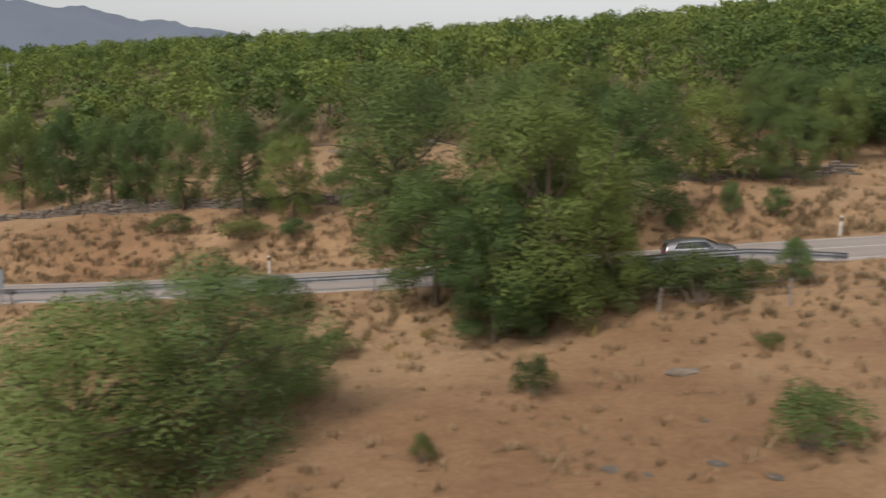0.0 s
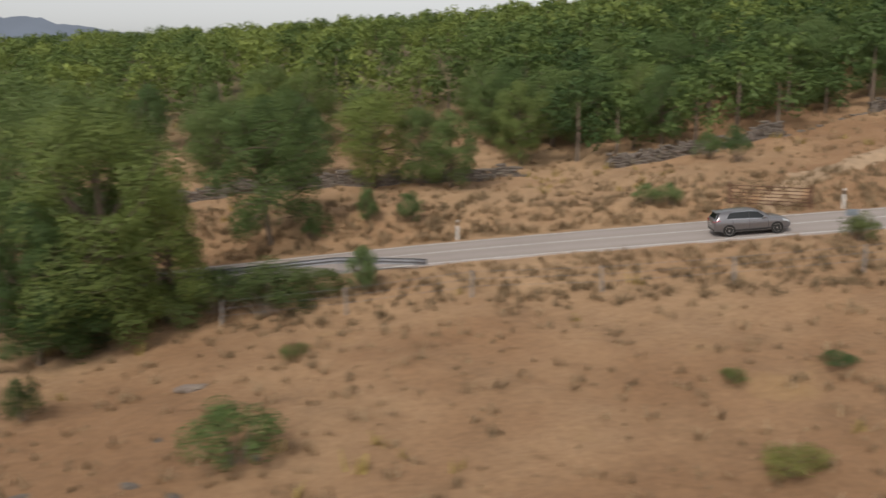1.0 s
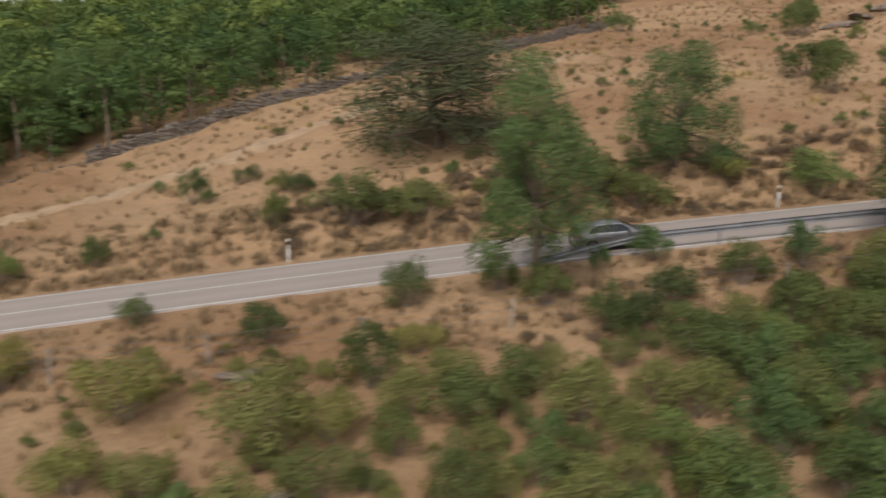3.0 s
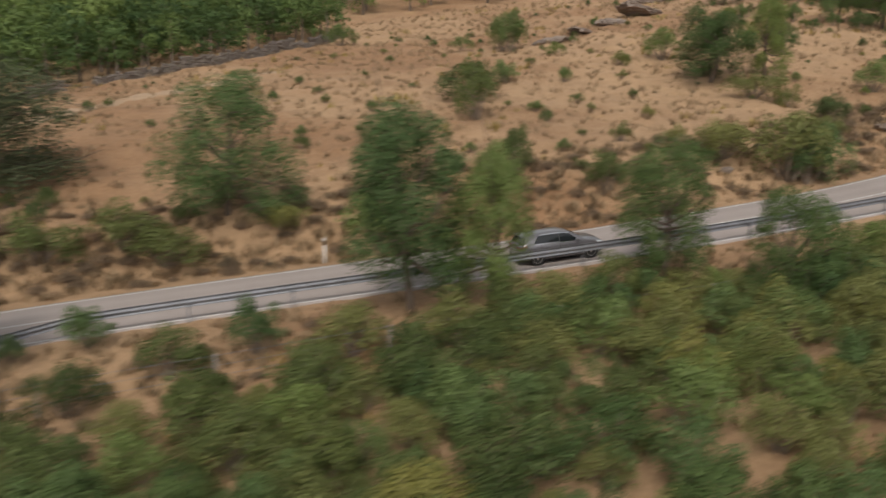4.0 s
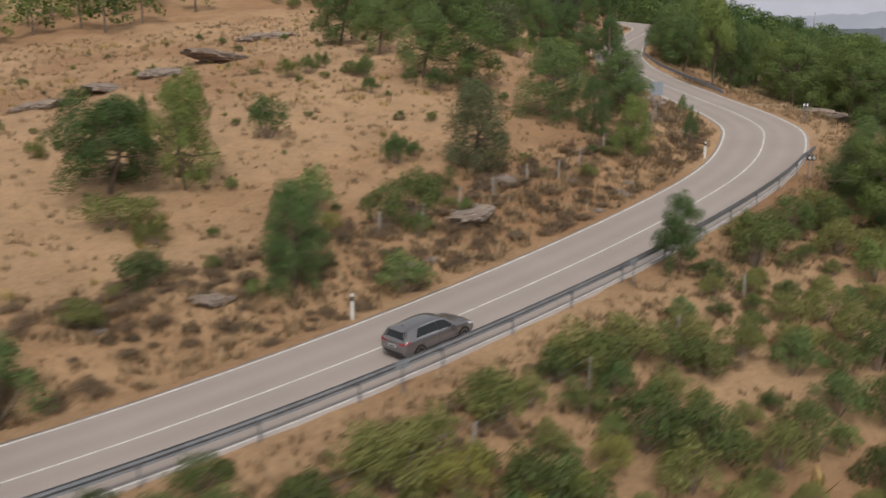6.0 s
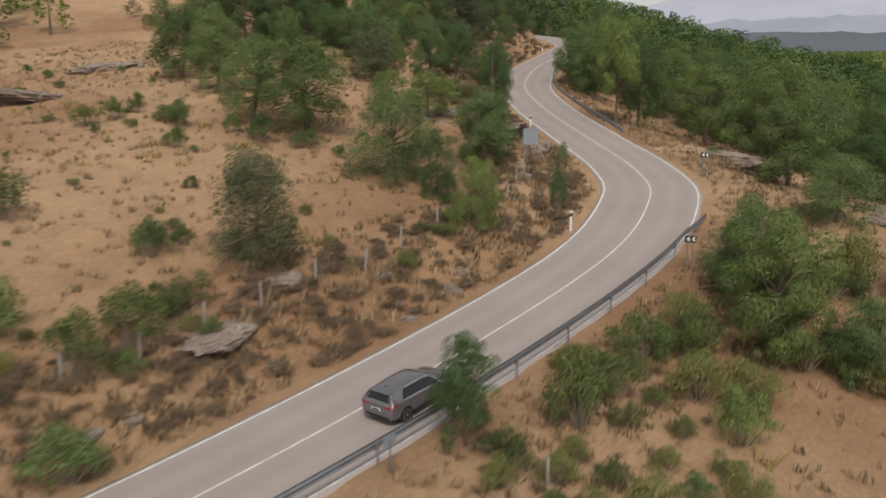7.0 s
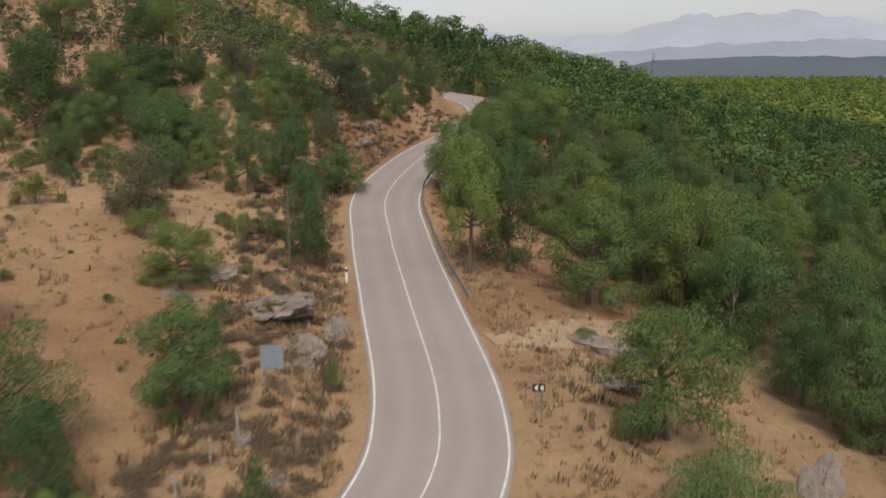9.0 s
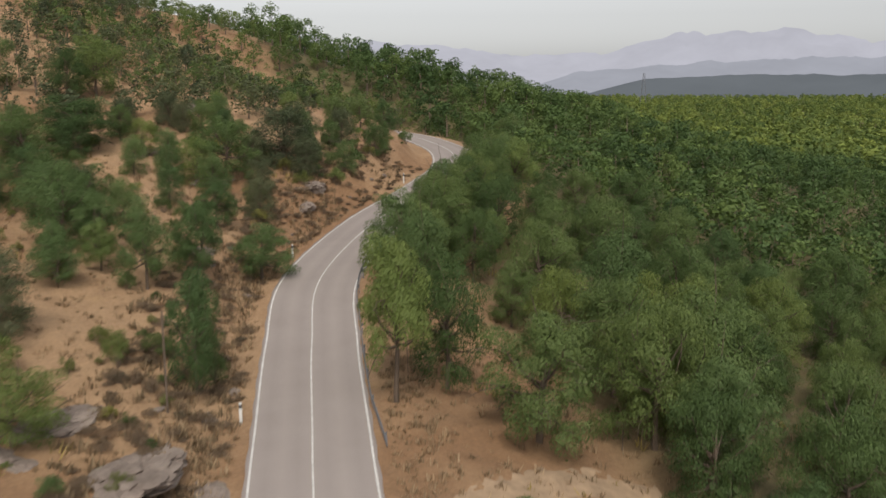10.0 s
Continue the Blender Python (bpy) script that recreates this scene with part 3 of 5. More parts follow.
for x, y, high, wide in [(-14.0, 62.6, 1.8, 4.5), (-0.7, 29.1, 1.4, 1.1), (13.8, 36.8, 0.8, 1.5), (29.3, 23.5, 1.1, 2.3), (30.0, 29.3, 0.6, 1.3), (42.0, 29.0, 0.9, 1.2), (45.0, 27.6, 2.2, 1.9), (51.6, 28.7, 0.8, 2.3), (54.1, 27.9, 1.3, 2.1), (55.3, 34.7, 2.7, 2.2), (57.3, 27.0, 2.0, 3.0), (59.2, 25.9, 2.0, 2.6), (59.3, 30.5, 3.1, 3.5), (63.1, 25.9, 4.0, 4.3), (69.8, 29.7, 1.5, 2.3), (70.1, 26.8, 2.0, 2.9), (70.7, 52.8, 1.4, 2.1), (71.1, 24.8, 1.7, 2.2), (72.5, 45.3, 3.2, 6.1), (72.8, 24.5, 2.2, 1.4), (76.2, 44.3, 2.4, 4.8), (78.6, 19.0, 3.0, 3.1)]:
    plant("broom", x, y, high, wide)
for x, y, high, wide in [(84.1, 16.6, 2.6, 3.2), (85.7, 41.7, 2.7, 4.2), (86.4, 15.5, 2.7, 3.4), (87.2, 39.9, 2.4, 4.4), (92.7, 39.3, 1.8, 2.8), (97.0, 17.0, 1.6, 2.9), (100.8, 14.0, 1.4, 2.0), (101.5, 17.9, 1.9, 2.6), (102.4, 21.8, 1.8, 2.4), (103.2, 12.4, 1.7, 2.5), (103.5, 18.8, 2.1, 2.6), (106.2, 17.0, 1.9, 2.5), (107.1, 10.6, 1.9, 2.9), (110.7, 13.4, 2.6, 2.9), (111.4, 19.8, 2.0, 2.4), (114.2, 13.6, 2.4, 2.6), (116.5, 16.5, 3.6, 4.0), (117.8, 33.9, 2.8, 4.6), (119.8, 17.8, 2.4, 3.7), (120.6, 31.5, 4.8, 5.5), (124.6, 15.0, 1.1, 1.4), (127.4, 33.8, 1.7, 2.2)]:
    plant("broom", x, y, high, wide)
for x, y, high, wide in [(128.4, 18.0, 2.1, 2.4), (129.5, 16.6, 1.5, 2.4), (131.5, 17.8, 2.8, 3.9), (132.8, 44.2, 2.4, 4.8), (146.2, 16.9, 2.0, 2.6), (161.7, 37.1, 1.3, 1.8), (165.5, 38.4, 1.1, 1.7), (177.3, 20.8, 3.8, 2.8), (179.4, 21.9, 2.7, 2.4)]:
    plant("broom", x, y, high, wide)
for x, y, high, wide in [(-5.2, 87.9, 4.1, 3.3), (17.0, 42.9, 2.2, 2.3), (17.7, 55.8, 2.3, 1.7), (20.5, 55.2, 1.9, 1.9), (75.9, 31.4, 9.4, 6.0), (92.6, 26.6, 7.9, 6.2), (94.9, 24.8, 6.5, 3.8), (152.7, 23.0, 4.0, 3.0), (167.0, 61.6, 6.6, 5.2), (169.2, 16.3, 3.7, 4.4), (170.0, 72.3, 7.0, 6.0), (176.8, 47.3, 5.2, 5.7), (192.7, 79.8, 3.4, 4.0), (194.4, 63.6, 7.2, 4.4), (195.9, 87.3, 6.3, 6.3), (197.5, 84.7, 4.7, 4.1), (198.1, 77.7, 6.3, 4.3), (202.0, 77.7, 5.9, 4.5), (206.6, 29.9, 7.4, 5.1), (209.1, 80.3, 4.5, 5.8), (230.1, 104.6, 4.4, 3.6)]:
    plant("ash", x, y, high, wide)
for x, y, high, wide in [(-10.3, 61.7, 1.6, 2.8), (-8.2, 70.9, 2.7, 4.0), (14.3, 55.3, 1.4, 1.6), (34.2, 29.5, 0.7, 1.6), (35.0, 53.0, 1.5, 2.1), (36.3, 52.7, 1.6, 2.2), (43.5, 63.9, 2.3, 2.5), (44.3, 60.9, 2.8, 2.6), (46.5, 32.0, 1.4, 1.7), (55.1, 48.3, 2.1, 2.4), (79.3, 31.7, 1.3, 1.3), (81.9, 31.4, 1.8, 2.4), (86.8, 27.4, 2.2, 2.5), (96.5, 36.3, 2.8, 4.6), (96.6, 22.8, 1.4, 2.6), (101.1, 22.7, 1.4, 2.0), (120.8, 59.5, 2.1, 2.8), (121.4, 30.7, 3.4, 2.8), (123.0, 31.0, 3.7, 3.9), (132.1, 12.2, 3.7, 4.1), (141.9, 31.1, 2.5, 3.3), (142.4, 40.8, 2.8, 3.6)]:
    plant("green", x, y, high, wide)
for x, y, high, wide in [(175.5, 39.0, 3.3, 1.4), (184.1, 46.2, 2.0, 1.1), (192.2, 33.3, 2.1, 2.1), (200.9, 44.0, 1.0, 1.7)]:
    plant("green", x, y, high, wide)
for x, y, high, wide in [(80.6, 52.4, 7.6, 11.1), (154.8, 40.5, 5.7, 4.3), (186.1, 72.1, 4.9, 4.9), (227.1, 104.8, 6.5, 7.9)]:
    plant("holm", x, y, high, wide)
plant("tall", 203.1, 56.2, 9.6, 5.8)


# ---- woods that nobody could count: far crowns in one mesh each ----
def woodland(name, label, seed, places, cards, leaves):
    """Lobed crowns on trunks, joined into one mesh; places: x, y, height."""
    rng = np.random.default_rng(seed)
    vs, fs, ns, n = [], [], [], 0
    shapes = []
    for k in range(8):
        lob = 9
        w = np.arange(lob) * 2.4 + rng.random(lob)
        z = .2 + .64 * (np.arange(lob) + .5) / lob
        r = .30 * np.sin(np.pi * (.3 + .55 * (z - .2) / .65)) * (.6 + .6 * rng.random(lob))
        c = np.vstack([np.stack([np.cos(w) * r, np.sin(w) * r, z], 1), (0, 0, .84)])
        shapes.append(leaf_cards(rng, *budded(rng, c, np.append(.17 * (.8 + .5 * rng.random(lob)), .17), 2, .6), cards, .049 * math.sqrt(250 / cards)))
    trunk = limb([(0, 0, -.1), (.01, 0, .3), (0, .01, .7)], [.03, .02, .006], 4)
    trunk = (trunk[0], [t for q in trunk[1] for t in ((q[0], q[1], q[2]), (q[0], q[2], q[3]))])
    for x, y, high in places:
        v, f, nv = shapes[rng.integers(8)]
        a = rng.random() * 6.28
        wide = high * (.95 + .40 * rng.random())
        rot = np.array([[math.cos(a) * wide, -math.sin(a) * wide, 0], [math.sin(a) * wide, math.cos(a) * wide, 0], [0, 0, high]])
        base = np.array([x, y, 0])
        vs.append((v @ rot.T) + base)
        fs.append(f + n)
        ns.append(nv @ (rot / wide * (1, 1, wide / high)).T)
        n += len(v)
        tv, tf = trunk
        vs.append((tv * (high, high, high)) + base)
        fs.append(np.array(tf) + n)
        ns.append(np.tile((0, -.8, .6), (len(tv), 1)))
        n += len(tv)
    v = np.vstack(vs)
    starts = np.repeat(np.arange(len(places)), len(shapes[0][0]) + len(trunk[0]))
    p = np.array(places)
    v[:, 2] += land(p[:, 0], p[:, 1])[starts]
    faces = np.vstack(fs)
    idx = np.tile(np.append(np.zeros(cards, int), np.ones(len(trunk[1]), int)), len(places))
    me = mesh_of(name, v, faces, [leaves, BARK], index=idx, normals=np.vstack(ns))
    tone = me.attributes.new("tone", 'FLOAT', 'POINT')
    tone.data.foreach_set("value", (.03 + .97 * rng.random(len(places)))[starts].astype(np.float32))
    tagged(new(name, me), label, "woodland", kind="stuff")


def scatter(seed, count, x0, x1, y0, y1, keep, low, high, gap=3.0):
    rng = np.random.default_rng(seed)
    got = np.empty((0, 2))
    out = []
    pts = np.stack([rng.uniform(x0, x1, count), rng.uniform(y0, y1, count)], 1)
    d = beside(pts)[0]
    for (x, y), off in zip(pts, d):
        if abs(off) < 7 or not keep(x, y, off):
            continue
        if len(got) and ((got - (x, y)) ** 2).sum(1).min() < gap * gap:
            continue
        got = np.vstack([got, (x, y)])
        out.append((x, y, rng.uniform(low, high)))
    return out


PATCH = lambda x, y, k=.06: math.sin(x * k + 1.7 * math.sin(y * k * .8)) + math.sin(y * k * 1.3 + 1.1 * math.sin(x * k))
north = scatter(101, 3600, -230, 175, 62, 330, lambda x, y, d: y > wall_line(x) + 2.5 + (9 if x > 105 else 0) and PATCH(x, y) > (-1.5 if y > 95 else -.75), 5.0, 7.8, 3.6)
woodland("woodland", "dense green oak woodland covering the hillside", 5, [p for p in north if p[1] > 92], 620, OAK)
for x, y, h in [p for p in north if p[1] <= 92]:
    plant(PICK.choice(["oak", "oak", "ash"]), x, y, h * .9)
behind_wall = scatter(112, 1500, 34, 126, 66, 124, lambda x, y, d: y > wall_line(x) + 1.8, 4.2, 7.0, 2.9)
woodland("woodland", "dense green oaks crowding behind the field wall", 10, behind_wall, 900, OAK)
valley = scatter(102, 8500, 205, 420, -60, 330, lambda x, y, d: d < -7.5 and x - .45 * (y - 40) > 210, 4.6, 9.0, 4.35)
near_valley = [p for p in valley if p[0] < 258 and p[1] < 112]
woodland("woodland", "unbroken green oak woods filling the valley", 6, [p for p in valley if p not in near_valley], 800, OAK)
for x, y, h in near_valley:
    plant(PICK.choice(["oak", "oak", "ash"]), x, y, h)
edge_trees = random.Random(17)
for r in np.arange(374, 446, 2.6):
    q, _t = at_road(r, -(half_at(r) + edge_trees.uniform(3.0, 6.5)))
    plant(edge_trees.choice(["oak", "ash"]), q[0], q[1], edge_trees.uniform(5, 7.5))
hill = scatter(103, 5200, 185, 330, 80, 260, lambda x, y, d: d > 6 and PATCH(x, y, .1) > -1.2, .8, 4.6, 2.2)
woodland("woodland", "grey-green holm oaks and scrub on the rocky hill", 8, [p for p in hill if p[1] > 122], 480, HOLM)
for x, y, h in [p for p in hill if p[1] <= 122]:
    if h > 3.4:
        plant(PICK.choice(["oak", "ash", "holm", "round"]), x, y, h)
    else:
        plant(PICK.choice(["shrub", "dark", "broom", "dark"]), x, y, h * .6)


ridge = scatter(108, 2600, 222, 325, 132, 225, lambda x, y, d: PATCH(x, y, .12) > -1.7, 1.2, 4.2, 2.2)
woodland("woodland", "dark holm oaks and broom along the hill's ridge", 9, ridge, 420, OAK)


def far_woods(seed, count):
    """Woods on the plain, thinning with distance."""
    rng = np.random.default_rng(seed)
    r, a = 240 * (9.0 ** rng.random(count)), np.radians(rng.uniform(-88, -38, count))
    return [(170 - math.sin(q) * d, 17 + math.cos(q) * d, rng.uniform(6, 9) * (1 + d / 2500)) for d, q in zip(r, a) if 170 - math.sin(q) * d > 415 or 17 + math.cos(q) * d > 325]


woodland("woodland", "distant dark green woods on the plain", 7, far_woods(104, 8000), 120, OAK)
scrub = scatter(105, 5600, 58, 172, -10, 26, lambda x, y, d: d < -5.0 and PATCH(x, y, .3) > (-1.9 if 62 < x < 150 else -.5) and (x > 74 or y > 6), 1.0, 2.5, 1.45)


def undergrowth(name, label, places, kinds, spread_=.95):
    """The joined rest of the scrub."""
    if not places:
        return
    vs, fs, idx, n, mats_ = [], [], [], 0, []
    for x, y, h in places:
        kind = PICK.choice(kinds)
        for me in PICK.choice(BUSHES[kind]):
            if me.materials[0] not in mats_:
                mats_.append(me.materials[0])
            v = np.empty(len(me.vertices) * 3)
            me.vertices.foreach_get("co", v)
            v = v.reshape(-1, 3)
            q = np.array([t for p in me.polygons for t in (p.vertices[:3], (p.vertices[0], *p.vertices[2:4]))[:len(p.vertices) - 2]])
            vs.append(v * (h * spread_, h * spread_, h) + (x, y, ground_at(x, y) - .04))
            fs.append(q + n)
            idx += [mats_.index(me.materials[0])] * len(q)
            n += len(v)
    tagged(new(name, mesh_of(name, np.vstack(vs), np.vstack(fs), mats_, index=idx)), label, "scrub", kind="stuff")


for k, (x, y, h) in enumerate(scrub):
    if k < 330:
        plant(PICK.choice(["broom", "broom", "shrub", "shrub", "green"]), x, y, h, h * 1.15)
undergrowth("undergrowth", "dense olive scrub of broom and young oaks below the road", scrub[330:], ["broom", "shrub", "broom"])
thicket = scatter(111, 2600, 70, 116, -8, 23, lambda x, y, d: -34 < d < -6.5 and (x > 78 or y > 8), 1.3, 2.5, 1.9)
for x, y, h in thicket[:280]:
    plant(PICK.choice(["green", "dark", "green", "broom"]), x, y, h, h * 1.35)
field = scatter(109, 620, 42, 70, 16, 36, lambda x, y, d: d < -5 and PATCH(x, y, .5) > 1.0 - (x - 42) * .09, .3, 1.0, 1.2)
undergrowth("undergrowth", "low yellowish broom dotted over the dry field", field, ["broom", "broom", "shrub"])
bank = scatter(107, 2600, 72, 262, 24, 118, lambda x, y, d: 4.6 < d < 13 and PATCH(x, y, .4) > -.3, .4, 1.5, 1.5)
for x, y, h in bank[:150]:
    plant(PICK.choice(["broom", "shrub", "green", "dark"]), x, y, h, h * 1.2)
undergrowth("undergrowth", "low mixed scrub on the roadside bank", bank[150:], ["broom", "shrub", "dark"])
slope = scatter(106, 420, 60, 205, 30, 100, lambda x, y, d: d > 4 and y < wall_line(x) - 4, .35, 1.0, 2.4)
for x, y, h in slope:
    plant(PICK.choice(["shrub", "dark", "broom"]), x, y, h)


# ---- dry grass and weeds ----
def build_grass(name, label, seed, places, mat, blades=9):
    rng = np.random.default_rng(seed)
    p = np.array([(x, y, h) for x, y, h in places])
    z = land(p[:, 0], p[:, 1])
    n = len(p) * blades
    root = np.repeat(np.stack([p[:, 0], p[:, 1], z], 1), blades, 0) + rng.normal(size=(n, 3)) * np.repeat(p[:, 2], blades)[:, None] * (.45, .45, 0)
    high = np.repeat(p[:, 2], blades) * (.5 + .7 * rng.random(n))
    a = rng.random(n) * 6.28
    side = np.stack([np.cos(a), np.sin(a), 0 * a], 1) * (high * .12)[:, None]
    lean = np.stack([-np.sin(a), np.cos(a), 0 * a], 1) * (high * (1.15 * rng.random(n)))[:, None]
    tip = root + lean + np.stack([0 * a, 0 * a, high], 1)
    v = np.stack([root - side - (0, 0, .03), root + side - (0, 0, .03), tip + side * .35, tip - side * .35], 1).reshape(-1, 3)
    i = np.arange(n) * 4
    tagged(new(name, mesh_of(name, v, np.stack([i, i + 1, i + 2, i + 3], 1), mat)), label, "grass", kind="stuff")


verge = scatter(201, 16000, -30, 230, 5, 112, lambda x, y, d: True, .12, .38, .35)
def roadside(seed, count, lo, hi, off0, off1, low, high):
    rng = np.random.default_rng(seed)
    out = []
    for _ in range(count):
        r = rng.uniform(lo, hi)
        o = rng.uniform(off0, off1) + half_at(r) * np.sign(off0)
        q, _t = at_road(r, o)
        out.append((q[0], q[1], rng.uniform(low, high)))
    return out


build_grass("dry_grass", "dry straw-coloured grass tufts on the slopes", 11, verge, STRAW, 14)
build_grass("verge_grass", "tall dry grass along the uphill verge", 12, roadside(12, 4200, 60, 400, .9, 5.0, .15, .42), STRAW, 15)
build_grass("verge_grass", "dry grass along the downhill verge", 13, roadside(13, 3600, 60, 400, -4.2, -1.0, .12, .34), STRAW, 15)
build_grass("yellow_grass", "patches of yellow-green grass", 14, [p for p in scatter(202, 2600, -10, 230, 5, 112, lambda x, y, d: PATCH(x, y, .25) > .35, .25, .5, .5)], GOLD, 12)
build_grass("weeds", "low brown weeds dotted over the dry field", 15, scatter(203, 4200, -30, 230, 4, 112, lambda x, y, d: PATCH(x, y, .5) > -.6, .10, .34, .6), WEED, 16)
build_grass("weeds", "brown dry weeds on the roadside banks", 16, roadside(16, 2600, 60, 420, 1.6, 9.0, .15, .5), WEED, 15)
build_grass("weeds", "brown dry weeds below the road", 17, roadside(17, 1500, 120, 340, -7.0, -3.0, .15, .4), WEED, 15)


brush = roadside(31, 1150, 205, 425, 1.2, 8.0, .3, .75) + roadside(32, 170, 215, 325, -8.0, -2.4, .25, .55)
for x, y, h in brush[::5]:
    plant("bracken", x, y, h, h * 1.9)
undergrowth("undergrowth", "dead brown brushwood on the roadside banks", [p for k, p in enumerate(brush) if k % 5], ["bracken"], 1.5)


# ---- rocks and the dry-stone walls ----
def rock_mesh(seed, flat=.55, split=True):
    """A broken outcrop: split slabs with sharp steps and cracks."""
    bm = bmesh.new()
    bmesh.ops.create_icosphere(bm, subdivisions=5, radius=.5)
    off = Vector((seed * 3.1, seed * 1.7, seed * 2.3))
    for v in bm.verts:
        p = v.co * 1.0
        d = noise.voronoi(p * 4.0 + off)[0]
        crack = min(1, (d[1] - d[0]) * 5)
        k = noise.noise(p * 2.2 + off) * .28 + (noise.cell(p * 4.5 + off) - .5) * .10 + (crack - 1) * .10 + noise.noise(p * 11 + off) * .06
        v.co = p * (1 + k)
        if split:
            v.co.z = (math.floor(v.co.z * 7) / 7 * .6 + v.co.z * .4) * flat
        else:
            v.co.z = (v.co.z + .10 * noise.noise(p * 5 + off) + .05 * noise.noise(p * 13 + off)) * flat
    me = bpy.data.meshes.new("rock")
    bm.to_mesh(me)
    bm.free()
    me.materials.append(ROCK)
    return me


OUTCROPS = [rock_mesh(s, .5, False) for s in (5, 6, 7)]
ROCKS = [rock_mesh(s, f) for s, f in ((1, .5), (2, .7), (3, .4), (4, .6))]


def rock(x, y, long, wide, high, turn=0, label="grey weathered granite outcrop in dry grass", shapes=None):
    ob = tagged(new("rock", PICK.choice(shapes or ROCKS)), label, "rock", "rocks on the slopes")
    ob.matrix_basis = pose(x, y, ground_at(x, y) + high * (-.22 if shapes else .0), PICK.uniform(-8, 8), PICK.uniform(-8, 8), turn) @ Matrix.Diagonal((long, wide, high / .55, 1))
    return ob


# banks and outcrops of bare rock
for x, y, long, wide, high, turn in [(104.6, 11.4, 3.4, 2.4, 1.3, 20), (123.6, 18.4, 3.4, 2.2, 1.5, 10), (126.5, 18.6, 1.6, 1.4, .9, 40), (201, 42.5, 5.5, 3.2, 1.3, 120), (196.5, 38.5, 3.4, 2.4, 1.2, 60),
                                     (150, 35.5, 4.0, 2.4, 1.1, 20)]:
    rock(x, y, long, wide, high, turn)
for x, y, long, wide, high, turn in [(158, 82, 9, 4.0, 1.5, 10), (151, 80, 6, 3.4, 1.2, 25), (145, 78, 6, 3.0, 1.1, 30), (138, 75, 5, 2.6, .9, 10), (169, 93, 8, 4.5, 1.5, 0), (9.8, 35.2, 1.5, 1.0, .45, 0),
                                     (64, 31.5, 3.2, 1.2, .6, 0), (63, 23.5, 2.4, 1.6, .7, 30), (-7.7, 86, 6, 2.5, .8, 10), (-1, 88, 5, 2.0, .8, 20), (155, 38.3, 2.4, 1.8, .7, 50),
                                     (198, 28, 5.5, 2.4, 1.1, 15), (192.6, 26.6, 3.2, 2.0, 1.0, 60), (205, 83, 4, 2.5, 1, 40), (216, 100, 5, 3, 1.2, 10), (133, 33.5, 2.2, 1.4, .8, 0)]:
    rock(x, y, long, wide, high, turn)
for x, y, long, wide, high, turn in [(187.7, 57.2, 9.5, 5.4, 1.5, 65), (189.6, 53.2, 4.6, 3.0, 1.2, 70), (186.2, 62.3, 5.5, 3.6, 1.0, 15), (185.4, 51.0, 5.0, 3.0, 1.4, 55), (183.0, 60.5, 4.0, 2.4, .8, 100),
                                     (233, 108.5, 6, 3.5, 2.2, 50), (226.5, 98, 5, 3, 1.8, 45), (239, 112, 5, 3, 2, 40), (222.5, 94, 3.5, 2.2, 1.4, 40), (214, 112, 6, 4, 1.4, 20), (228, 128, 8, 4, 1.6, 30)]:
    rock(x, y, long, wide, high, turn, shapes=OUTCROPS)
stones = random.Random(3)
for k in range(7):
    s = stones.uniform(.2, .6)
    pebble = rock(8.6 + stones.gauss(0, 2.2), 27.4 + stones.gauss(0, .9), s * 1.5, s, s * .4, stones.uniform(0, 180), "small brown stone in a bare patch")
    pebble.material_slots[0].link = 'OBJECT'
    pebble.material_slots[0].material = WALL_STONE
for k in range(44):
    r, o = stones.uniform(255, 420), stones.uniform(1.3, 5.5)
    q, _t = at_road(r, half_at(r) + o)
    s = stones.uniform(.25, .9)
    rock(q[0], q[1], s * 1.4, s, s * .6, stones.uniform(0, 180), "small grey stone on the roadside bank")


def stone_wall(points, high, label):
    """Courses of rough field stones, each with its own edges."""
    rng = np.random.default_rng(77)
    wall = tagged(new("dry_stone_wall"), label, "wall", "field walls")
    cube = np.array([(x, y, z) for x in (-.5, .5) for y in (-.5, .5) for z in (-.5, .5)])
    quads = np.array([(0, 1, 3, 2), (4, 6, 7, 5), (0, 4, 5, 1), (2, 3, 7, 6), (0, 2, 6, 4), (1, 5, 7, 3)])
    vs, fs, n = [], [], 0
    for (ax, ay), (bx, by) in zip(points, points[1:]):
        length = math.hypot(bx - ax, by - ay)
        a = math.atan2(by - ay, bx - ax)
        rot = np.array([[math.cos(a), -math.sin(a), 0], [math.sin(a), math.cos(a), 0], [0, 0, 1]])
        courses = max(2, int(high / .2 * rng.uniform(.6, 1.1)))
        if rng.random() < .07:
            courses = 1
        for c in range(courses):
            s = -rng.random() * .3
            while s < length:
                w = rng.uniform(.3, .8)
                if c == courses - 1 and rng.random() < .5:
                    s += w
                    continue
                x, y = ax + math.cos(a) * (s + w / 2), ay + math.sin(a) * (s + w / 2)
                b = cube * (w * .97, .40 - .03 * c + rng.uniform(-.06, .08), .2 * rng.uniform(.85, 1.2)) + rng.normal(size=(8, 3)) * .03
                vs.append(b @ rot.T + (x, y, c * .2 + .02))
                fs.append(quads + n)
                n += 8
                s += w
    v = np.vstack(vs)
    mid = v.reshape(-1, 8, 3).mean(1)
    v[:, 2] += np.repeat(land(mid[:, 0], mid[:, 1]), 8)
    tagged(child("stones", mesh_of("stones", v, np.vstack(fs), WALL_STONE), wall), kind="stuff")


